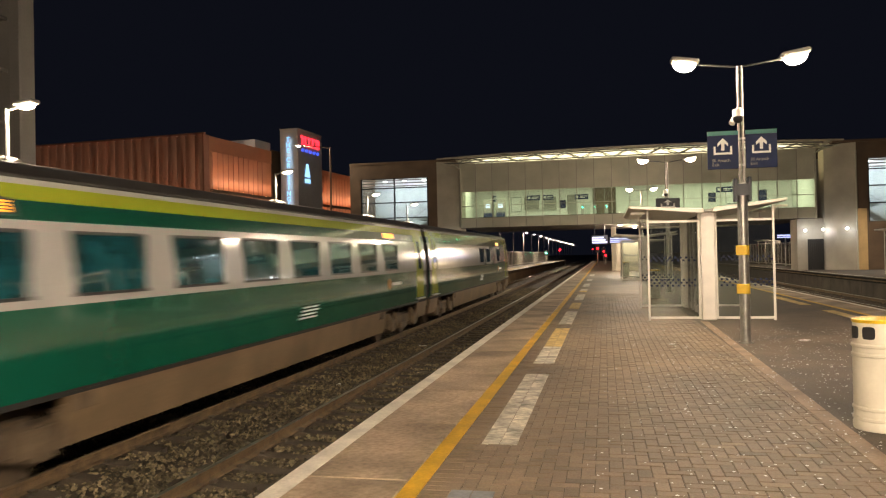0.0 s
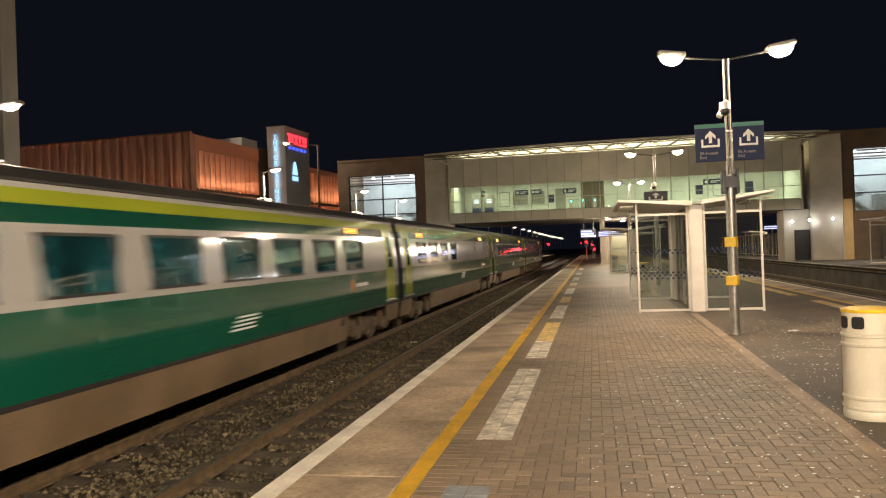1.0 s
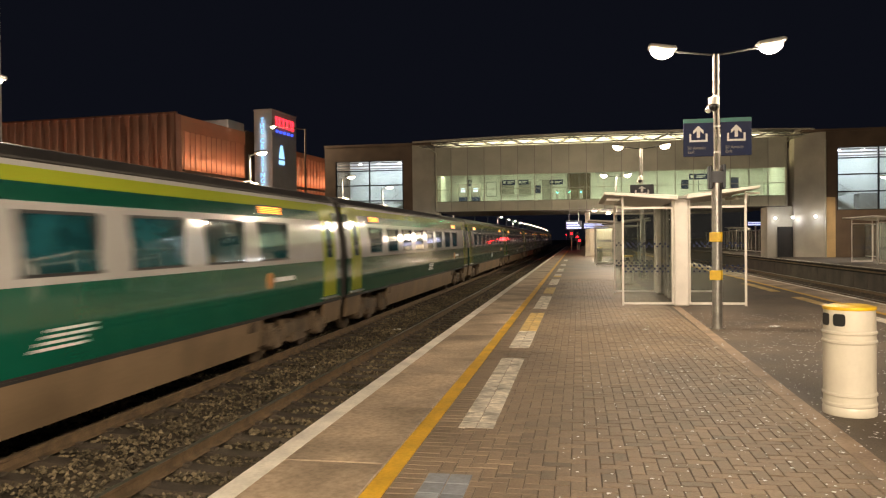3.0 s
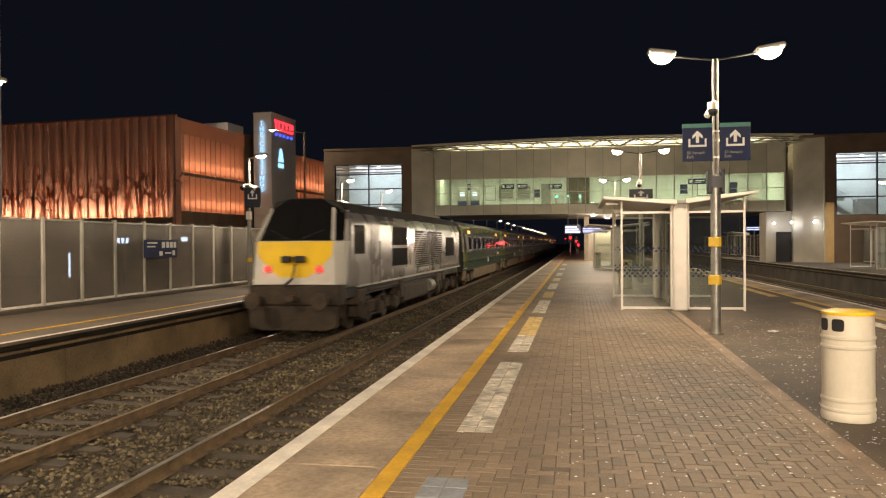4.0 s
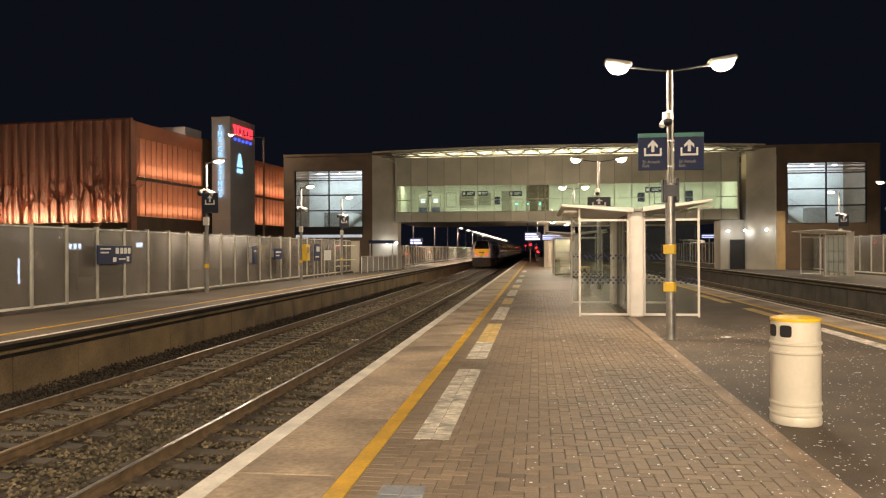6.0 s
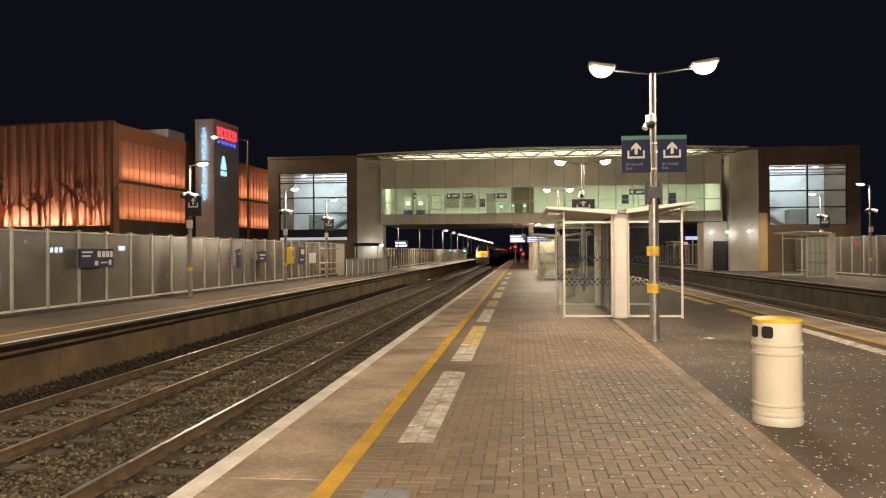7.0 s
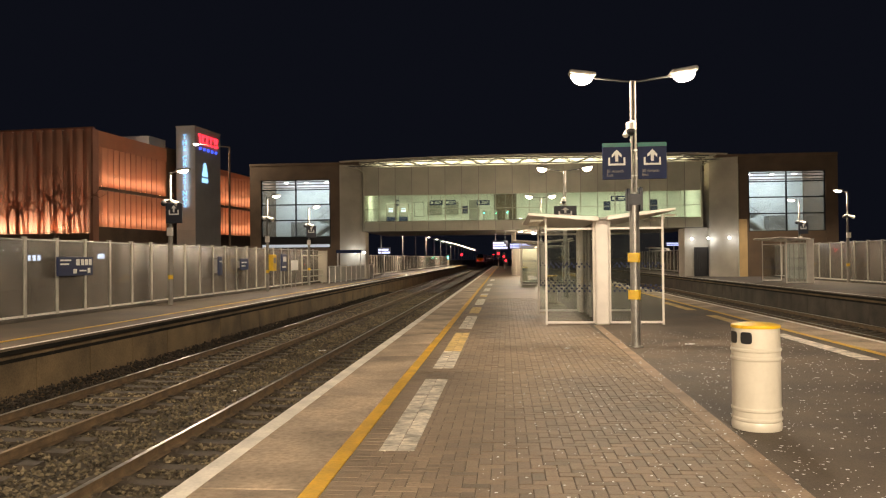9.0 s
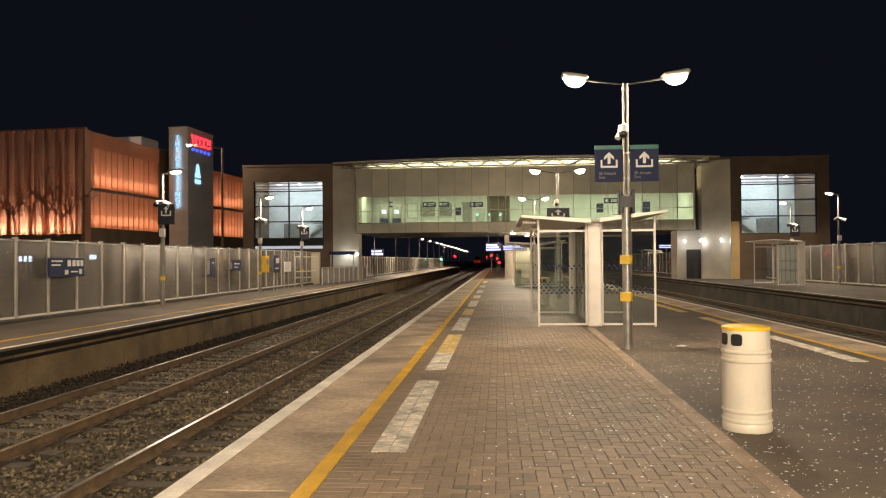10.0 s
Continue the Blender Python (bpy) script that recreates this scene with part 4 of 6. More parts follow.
        part("grille_panel", boxes(((s * (W - 0.01), 5.7, 1.75), (s * (W + 0.01), 8.0, 2.36)), ((s * (W - 0.01), 5.7, 2.46), (s * (W + 0.01), 8.0, 3.1))), M_GRILLE, t, "black air intake grille", 0.01)
        part("stripe", boxes(((s * (W - 0.01), 5.7, 2.37), (s * (W + 0.014), 8.0, 2.45))), M_COACHW, t)
        # no real recess: a black sheet gives the shade between the slats
        part("louvre_shade", boxes(((s * (W - 0.01), 9.2, 1.58), (s * (W + 0.004), 15.2, 3.02))), M_GRILLE, t, "black sheet for the shade between the louvres")
        for k in range(16):
            part("louvre", boxes(((s * (W - 0.01), 9.2, 1.62 + 0.085 * k), (s * (W + 0.018), 15.2, 1.655 + 0.085 * k))), M_SILVER, t)
        part("rear_grille", boxes(((s * (W - 0.01), 16.2, 1.9), (s * (W + 0.012), 18.6, 2.8))), M_GRILLE, t, bevel=0.01)
        part("side_sill", boxes(((s * (W - 0.04), 1.6, 1.27), (s * (W + 0.03), L, 1.33))), M_NOSEW, t)
        for y in (1.65, 3.85):
            part("handrail", rods(((s * (W + 0.05), y if y > 3 else 2.9, 1.25), (s * (W + 0.05), y if y > 3 else 2.9, 2.6), 0.016, None, 6)), M_GALV, t)
    # multiple-working box and coupling
    part("jumper_box", boxes(((-0.33, -0.09, 2.02), (-0.04, 0.1, 2.2)), ((0.04, -0.09, 2.02), (0.33, 0.1, 2.2))), M_BLACK, t, bevel=0.03)
    part("hose", rods(((0.1, -0.06, 2.0), (0.02, -0.12, 1.6), 0.035, None, 8), ((0.02, -0.12, 1.6), (-0.25, -0.1, 1.38), 0.035, None, 8)), M_BLACK, t)
    part("coupling", boxes(((-0.12, -0.4, 0.98), (0.12, 0.3, 1.14))), M_LUNDER, t, bevel=0.03)
    part("bumper_beam", boxes(((-W + 0.02, 0.02, 0.85), (W - 0.02, 0.55, 1.42))), M_BEAM, t, "dirty buffer beam", 0.05)
    bm = bmesh.new()
    prism(bm, [(-1.28, 0.86), (1.28, 0.86), (1.22, 0.30), (0.9, 0.20), (-0.9, 0.20), (-1.22, 0.30)], -0.06, 0.12)
    part("plough", bm, M_BEAM, t, "dark brown snowplough", 0.02)
    for s in (-1, 1):
        for z in (0.35, 0.75, 1.1):
            part("step", boxes(((s * (W - 0.18), 2.85, z), (s * (W - 0.01), 3.75, z + 0.05))), M_LUNDER, t)
        # equipment hung along the frame
        for y, w, za, zb in ((1.8, 0.7, 0.75, 1.2), (7.0, 0.5, 0.6, 1.2), (14.0, 1.2, 0.55, 1.2), (15.6, 0.6, 0.7, 1.2)):
            part("equipment_box", boxes(((s * 0.9, y, za), (s * (W - 0.03), y + w, zb))), M_LUNDER, t, bevel=0.03)
        part("brake_pipe", rods(((s * (W - 0.08), 1.9, 1.1), (s * (W - 0.08), 19.5, 1.1), 0.035, None, 8)), M_LUNDER, t)
        bm = bmesh.new()
        for k in range(18):
            a0, a1 = [radians(180 - 85 * q / 18) for q in (k, k + 1)]
            pts = [(12.2 + r * 3.2 * math.cos(a), 1.45 + r * 1.65 * math.sin(a)) for a, r in ((a0, 1.0), (a1, 1.0), (a1, 0.94), (a0, 0.94))]
            prism(bm, pts, s * (W - 0.005), s * (W + 0.021), "x")
        part("swoosh", bm, M_COACHW, t, "pale curved swoosh on the body side")
    part("underframe", boxes(((-1.2, 0.5, 1.0), (1.2, L, 1.28))), M_BLACK, t)
    part("fuel_tank", boxes(((-1.25, 7.6, 0.35), (1.25, 12.2, 1.02))), M_LUNDER, t, "dirty fuel tank", 0.08)
    for s in (-1, 1):
        part("air_reservoir", rods(((s * 1.05, 12.7, 0.7), (s * 1.05, 13.6, 0.7), 0.28, None, 16)), M_GALV, t, "pale air reservoir")
    for y in (4.2, LOCO - 4.6):
        bogie(t, y, 3.9, 3, M_LUNDER)
    part("gangway", boxes(((-0.45, L, 1.2), (0.45, LOCO, 2.9))), M_BLACK, t)
    return t


loco = locomotive()
first_coach = coach()
coaches = [first_coach] + [copy_thing(first_coach, pose(TX, LOCO + COACH * k, RAIL_Z)) for k in range(1, 5)]
coaches.append(coach(catering=True))
coaches.append(copy_thing(first_coach, pose(TX, LOCO + COACH * 6, RAIL_Z)))
coaches.append(coach(cab=True))


# ---------- platform lamps ----------
def lamp_head(parent, dx, z, tilt, warm=True, deep=0.14):
    """A flat lantern at the end of a short arm."""
    s = 1 if dx > 0 else -1
    h = part("lantern", boxes(((-0.24, -0.14, 0.0), (0.24, 0.14, 0.09))), M_GREYP, parent, "flat grey lantern", 0.03, at=pose(dx, 0, z, 0, -s * tilt, 0))
    bm = bmesh.new()
    bmesh.ops.create_uvsphere(bm, u_segments=16, v_segments=8, radius=1.0)
    for v in bm.verts:
        # bulge deeper than a flat glass, standing for the glare round the lamp
        v.co = Vector((v.co.x * 0.195, v.co.y * 0.13, min(0.0, v.co.z) * deep))
    part("lens", bm, E_LAMP if warm else E_LAMPC, h, "glowing warm white lens")


def lamp_light(x, y, z, watts, color=WARM, bowl=True):
    (bulb if bowl else spot)("lantern_light", (x, y, z - 0.17), watts, color)


def double_lamp(x, y, top, label, lit=True, arm=0.9, watts=660):
    t = thing("platform_lamp", pose(x, y, 0), label, "lamp post", "platform lamps")
    part("lower_pole", rods(((0, 0, 0), (0, 0, 2.75), 0.085, None, 20)), M_GALV, t, "galvanised lower pole")
    part("base_plate", rods(((0, 0, 0), (0, 0, 0.02), 0.12, None, 20)), M_GALV, t)
    part("upper_pole", rods(((-0.03, 0, 2.7), (-0.03, 0, top), 0.025, None, 14), ((0.03, 0, 2.7), (0.03, 0, top), 0.025, None, 14)), M_GREYP, t, "pair of slim pale upper poles")
    part("arm", rods(((-arm, 0, top + 0.1), (0, 0, top - 0.02), 0.018, None, 8), ((arm, 0, top + 0.1), (0, 0, top - 0.02), 0.018, None, 8)), M_DARKF, t)
    for s in (-1, 1):
        lamp_head(t, s * arm, top + 0.10, 9)
        if lit:
            lamp_light(x + s * arm, y, top + 0.10, watts)
    bm = bmesh.new()
    bmesh.ops.create_uvsphere(bm, u_segments=14, v_segments=10, radius=0.085)
    bmesh.ops.translate(bm, vec=(-0.06, -0.13, 3.83), verts=bm.verts[:])
    c = part("camera_dome", bm, M_BLACK, t, "black security camera dome")
    part("camera_bracket", rods(((-0.02, 0, 4.0), (-0.06, -0.13, 3.92), 0.05, None, 10), ((-0.06, -0.13, 3.86), (-0.06, -0.13, 3.98), 0.09, None, 14), ((-0.16, -0.1, 3.75), (-0.1, -0.05, 3.85), 0.05, None, 8)), M_WHITEF, c)
    return t


def pole_sign(x, y, s, label):
    """An exit sign board hung beside a pole: arrow leaving a box, with two lines of small words."""
    t = thing("exit_sign", pose(x, y, 2.98), label, "sign", "exit signs")
    w, h = 0.50, 0.65
    x0 = 0.06 if s > 0 else -0.06 - w
    part("board", boxes(((x0, -0.03, 0), (x0 + w, 0.0, h - 0.07))), M_NAVY, t, bevel=0.006)
    part("top_band", boxes(((x0, -0.031, h - 0.07), (x0 + w, 0.001, h))), M_TEAL, t, "teal band along the top")
    cx = x0 + w / 2
    part("box_symbol", boxes(((cx - 0.15, -0.036, 0.25), (cx + 0.15, -0.03, 0.285)), ((cx - 0.15, -0.036, 0.285), (cx - 0.118, -0.03, 0.39)), ((cx + 0.118, -0.036, 0.285), (cx + 0.15, -0.03, 0.39))), M_SIGNW, t)
    bm = bmesh.new()
    prism(bm, [(cx - 0.026, 0.32), (cx + 0.026, 0.32), (cx + 0.026, 0.44), (cx + 0.085, 0.39), (cx + 0.085, 0.445), (cx, 0.53), (cx - 0.085, 0.445), (cx - 0.085, 0.39), (cx - 0.026, 0.44)], -0.036, -0.03)
    part("arrow", bm, M_SIGNW, t)
    for word, z, col in (("Slí Amach", 0.125, M_GREYP), ("Exit", 0.055, M_GREYP)):
        c = bpy.data.curves.new("lettering", "FONT")
        c.body, c.size, c.extrude = word, 0.075, 0.002
        o = new("lettering", c)
        o.data.materials.append(col)
        o.parent = t
        o.matrix_basis = pose(x0 + 0.07, -0.034, z, 90, 0, 0)
    for z in (0.05, 0.5):
        part("strap", boxes(((0.0, -0.02, z), (s * 0.08, 0.0, z + 0.03))), M_GALV, t)
    return t


LAMP_X, LAMP_Y = 2.33, 13.67
double_lamp(LAMP_X, LAMP_Y, 4.75, "twin-headed platform lamp post with security camera")
double_lamp(LAMP_X, -3.6, 4.70, "twin-headed platform lamp post with security camera", watts=5200)
double_lamp(2.45, 30.6, 5.1, "twin-headed platform lamp post beyond the shelter", watts=520)
double_lamp(2.25, 46.8, 5.3, "twin-headed platform lamp post before the footbridge", arm=0.7, watts=800)
for s in (-1, 1):
    pole_sign(LAMP_X, LAMP_Y - 0.06, s, "navy exit sign with white arrow and teal top band")
for y in (LAMP_Y,):
    for z in (1.59, 0.93):
        t = thing("pole_band", pose(LAMP_X, y, z), "orange-yellow band wrapped round the lamp pole", "marker band", "pole bands")
        part("band", rods(((0, 0, -0.085), (0, 0, 0.085), 0.092, None, 20)), M_YELLID, t)
        part("clip", boxes(((-0.14, -0.1, -0.08), (0.05, -0.085, 0.08))), M_YELLID, t, bevel=0.005)
    t = thing("speaker_box", pose(LAMP_X, y, 2.42), "dark blue public address speaker on the pole", "loudspeaker")
    part("case", boxes(((-0.14, -0.1, 0), (-0.08, 0.1, 0.4)), ((0.08, -0.1, 0), (0.14, 0.1, 0.42))), M_NAVYD, t, bevel=0.01)
    part("bracket", boxes(((-0.1, -0.1, 0.1), (0.1, -0.086, 0.3))), M_NAVYD, t)


def small_sign(x, y, z, w, h, label, m=None):
    t = thing("platform_sign", pose(x, y, z), label, "sign", "pole signs")
    part("board", boxes(((-w / 2, -0.03, 0), (w / 2, 0.03, h))), m or M_NAVYD, t, bevel=0.006)
    part("box_symbol", boxes(((-w * 0.3, -0.036, h * 0.42), (w * 0.3, -0.03, h * 0.48)), ((-w * 0.3, -0.036, h * 0.48), (-w * 0.23, -0.03, h * 0.66)), ((w * 0.23, -0.036, h * 0.48), (w * 0.3, -0.03, h * 0.66))), M_SIGNW, t)
    bm = bmesh.new()
    prism(bm, [(-0.05 * w, 0.55 * h), (0.05 * w, 0.55 * h), (0.05 * w, 0.74 * h), (0.16 * w, 0.74 * h), (0, 0.9 * h), (-0.16 * w, 0.74 * h), (-0.05 * w, 0.74 * h)], -0.036, -0.03)
    part("arrow", bm, M_SIGNW, t)
    part("clamp", boxes(((-0.1, 0.03, h * 0.3), (0.1, 0.1, h * 0.4))), M_GALV, t)
    return t


small_sign(2.45, 30.45, 3.05, 0.9, 0.62, "dark exit sign on a lamp post")


def single_lamp(x, y, top, s, label, watts=980, lit=True, sign=True, far=False, bowl=False):
    """A side platform lamp: one lantern on the track side, a loudspeaker and camera below."""
    t = thing("platform_lamp", pose(x, y, 0), label, "lamp post", "side platform lamps")
    part("pole", rods(((0, 0, 0), (0, 0, 2.3), 0.05 if far else 0.085, 0.05 if far else 0.08, 14), ((0, 0, 2.3), (0, 0, 2.9), 0.045 if far else 0.075, 0.04 if far else 0.06, 14)), M_POLE if far else M_GREYP, t, "grey lower pole")
    part("upper_pole", rods(((0, 0, 2.9), (0, 0, top), 0.035 if far else 0.055, 0.03 if far else 0.05, 12)), M_POLE, t)
    part("arm", rods(((0, 0, top - 0.04), (s * 0.45, 0, top + 0.06), 0.025, None, 8)), M_GREYP, t)
    lamp_head(t, s * 0.5, top + 0.05, 6, deep=0.05 if far else 0.09)
    if lit:
        lamp_light(x + s * 0.5, y, top + 0.05, watts, WARM, bowl)
    if not far:
        bm = bmesh.new()
        bmesh.ops.create_uvsphere(bm, u_segments=12, v_segments=8, radius=0.11)
        bmesh.ops.translate(bm, vec=(-0.2, -0.1, 3.75), verts=bm.verts[:])
        part("camera_dome", bm, M_BLACK, t)
        part("speaker", rods(((0.02, 0, 3.85), (0.35, -0.1, 3.7), 0.05, 0.11, 12), ((-0.2, -0.1, 3.85), (0.05, 0, 3.9), 0.03, None, 8)), M_WHITEF, t, "white horn loudspeaker")
        part("band", rods(((0, 0, 0.95), (0, 0, 1.1), 0.09, None, 14)), M_YELLID, t, "yellow band")
        part("cabinet", boxes(((-0.08, -0.14, 2.55), (0.12, 0.0, 2.85))), M_WHITEF, t, bevel=0.01)
    if sign:
        small_sign(x + 0.2, y - 0.12, 3.0, 0.62, 0.75, "black exit sign with white arrow on a lamp post")
    return t


for y, sg in ((-11.0, False), (1.5, False), (13.6, False), (26.9, True), (38.3, False), (46.6, True)):
    single_lamp(-12.3, y, 4.9, 1, "single-headed lamp post on the far platform", sign=sg, bowl=y < 20)
for y, sg in ((44.5, False), (51.5, True), (28.0, False)):
    single_lamp(19.45, y, 5.2, -1, "single-headed lamp post on the side platform", sign=sg)
single_lamp(-11.9, 72, 4.4, 1, "distant platform lamp post", sign=False, far=True)
for k in range(16):
    y = 88 + 13.2 * k
    single_lamp(-12.0, y, 4.85, 1, "distant platform lamp post", lit=(k in (0, 2, 4, 6)), sign=False, far=True, watts=3200)
for k in range(3):
    single_lamp(19.0, 80 + 14 * k, 4.9, -1, "distant platform lamp post", lit=(k == 0), sign=False, far=True, watts=1800)


# ---------- fences ----------
def fence_panels(x, y0, n, step, h, label, group, glass_panels=False):
    """Solid grey mesh panels between posts on a low kerb, each bay a thing of its own."""
    pm = mesh_of(boxes(((-0.02, 0.07, 0.16), (0.02, step - 0.07, h))), "panel", M_FENCE, 0.008)
    po = mesh_of(boxes(((-0.05, -0.055, 0.0), (0.05, 0.055, h + 0.03))), "post", M_POST, 0.008)
    cap = mesh_of(boxes(((-0.06, -0.07, h + 0.03), (0.06, 0.07, h + 0.05))), "cap", M_POST)
    rail = mesh_of(boxes(((-0.03, 0.06, 0.10), (0.03, step - 0.06, 0.16))), "bottom_rail", M_WHITEF, 0.004)
    head = mesh_of(boxes(((-0.026, 0.06, h - 0.045), (0.026, step - 0.06, h))), "top_rail", M_GALV, 0.004)
    kerb = mesh_of(boxes(((-0.16, 0.0, -0.002), (0.16, step, 0.09))), "kerb", M_DARKC, 0.01)
    for i in range(n):
        t = thing("fence_bay", pose(x, y0 + step * i, 0, 0, 0, random.uniform(-0.4, 0.4)), label, "fence", group)
        for name, me in (("panel", pm), ("post", po), ("cap", cap), ("bottom_rail", rail), ("top_rail", head), ("kerb", kerb)):
            shared(name, me, t, pose(0, 0, 0))


fence_panels(-13.2, 16.77 - 1.49 * 12, 36, 1.49, 2.28, "grey panelled metal fence bay on a concrete kerb", "far platform fence")
fence_panels(-12.9, 64.0, 70, 1.6, 2.0, "grey panelled metal fence bay beyond the footbridge", "far platform fence")
fence_panels(19.95, 24.0, 21, 1.6, 2.35, "grey panelled metal fence bay on a concrete kerb", "side platform fence")
fence_panels(17.2, 64.0, 28, 1.6, 2.2, "grey panelled metal fence bay beyond the footbridge", "side platform fence")


def fence_sign(y, z, w, h, label, m, marks, x=-12.98, post=True, legs=False):
    """A board facing the track on its own brackets."""
    t = thing("station_sign", pose(x, y, z), label, "sign", "fence signs")
    part("board", boxes(((0, -w / 2, 0), (0.06, w / 2, h))), m, t, bevel=0.006)
    bm = bmesh.new()
    for a, b, c, d in marks:
        bx(bm, (0.06, -w / 2 + a * w, c * h), (0.066, -w / 2 + b * w, d * h))
    if marks:
        part("marking", bm, M_SIGNW if m is not M_SIGNW else M_GREYP, t, "plain white marks")
    if legs:
        for q in (-w * 0.35, w * 0.35):
            part("leg", rods(((-0.04, q, -z), (-0.04, q, h), 0.035, None, 8)), M_GALV, t)
    elif post:
        part("bracket", boxes(((-0.18, -w * 0.35, 0.1), (0.0, -w * 0.35 + 0.06, h - 0.1)), ((-0.18, w * 0.35 - 0.06, 0.1), (0.0, w * 0.35, h - 0.1))), M_GALV, t)
    return t


fence_sign(21.8, 1.2, 1.85, 0.57, "dark blue platform sign with four white number boxes", M_NAVY,
           ((0.06, 0.36, 0.78, 0.86), (0.06, 0.30, 0.58, 0.66), (0.42, 0.52, 0.12, 0.36), (0.50, 0.60, 0.55, 0.88), (0.64, 0.73, 0.55, 0.88), (0.76, 0.85, 0.55, 0.88), (0.88, 0.96, 0.55, 0.88), (0.60, 0.80, 0.22, 0.30), (0.84, 0.92, 0.12, 0.40)))
fence_sign(33.4, 0.95, 0.45, 0.85, "narrow dark blue notice on the fence", M_NAVY, ((0.2, 0.8, 0.7, 0.78),))
fence_sign(36.6, 1.15, 1.1, 0.55, "dark blue platform sign on the fence", M_NAVY, ((0.1, 0.8, 0.6, 0.72), (0.1, 0.6, 0.3, 0.4)))
fence_sign(41.4, 1.0, 1.0, 0.95, "dark blue notice board by the ramp", M_NAVY, ((0.3, 0.9, 0.55, 0.85), (0.1, 0.8, 0.2, 0.28)), x=-12.4, legs=True)
fence_sign(43.6, 1.0, 1.3, 0.6, "white notice board by the ramp", M_SIGNW, (), x=-12.4, legs=True)
t = thing("help_point", pose(-12.15, 38.35, 1.05), "yellow help point box on a post", "help point")
part("case", boxes(((-0.02, -0.3, 0), (0.22, 0.3, 0.85))), M_YELLID, t, bevel=0.02)
part("front_plate", boxes(((0.22, -0.18, 0.4), (0.226, 0.18, 0.7))), M_GREYP, t)


def railing(x0, y0, x1, y1, h, n, label):
    t = thing("ramp_railing", pose(x0, y0, 0), label, "railing", "ramp railings")
    dx, dy = (x1 - x0), (y1 - y0)
    for z in (h, h * 0.1):
        part("rail", rods(((0, 0, z), (dx, dy, z), 0.03, None, 8)), M_GALV, t)
    for i in range(n + 1):
        part("post", rods(((dx * i / n, dy * i / n, 0), (dx * i / n, dy * i / n, h), 0.035, None, 8)), M_WHITEF, t)
    for i in range(n):
        a, b = (i + 0.06) / n, (i + 0.94) / n
        bm = bmesh.new()
        prism(bm, [(dx * a - 0.01, dy * a), (dx * a + 0.01, dy * a), (dx * b + 0.01, dy * b), (dx * b - 0.01, dy * b)], h * 0.14, h * 0.94, "z")
        part("infill_panel", bm, M_GREYP, t)


railing(-11.87, 50.2, -11.2, 63.5, 1.15, 9, "grey infill railing beside the ramp")
t = thing("ramp_handrail", pose(-12.9, 47.2, 0), "beige tubular handrails at the ramp", "handrail")
for z in (0.55, 0.95, 1.9):
    part("rail", rods(((0, 0, z), (0.6, 2.8, z), 0.035, None, 8)), M_BEIGE, t)
for k in (0, 1):
    part("post", rods(((0.6 * k, 2.8 * k, 0), (0.6 * k, 2.8 * k, 1.9 - 0.95 * k), 0.035, None, 8)), M_BEIGE, t)
setting("ramp_wall", boxes(((-16.5, 52.5, 0), (-12.6, 52.8, 2.25))), M_RENDER, "low pale wall of the ramp before the station")


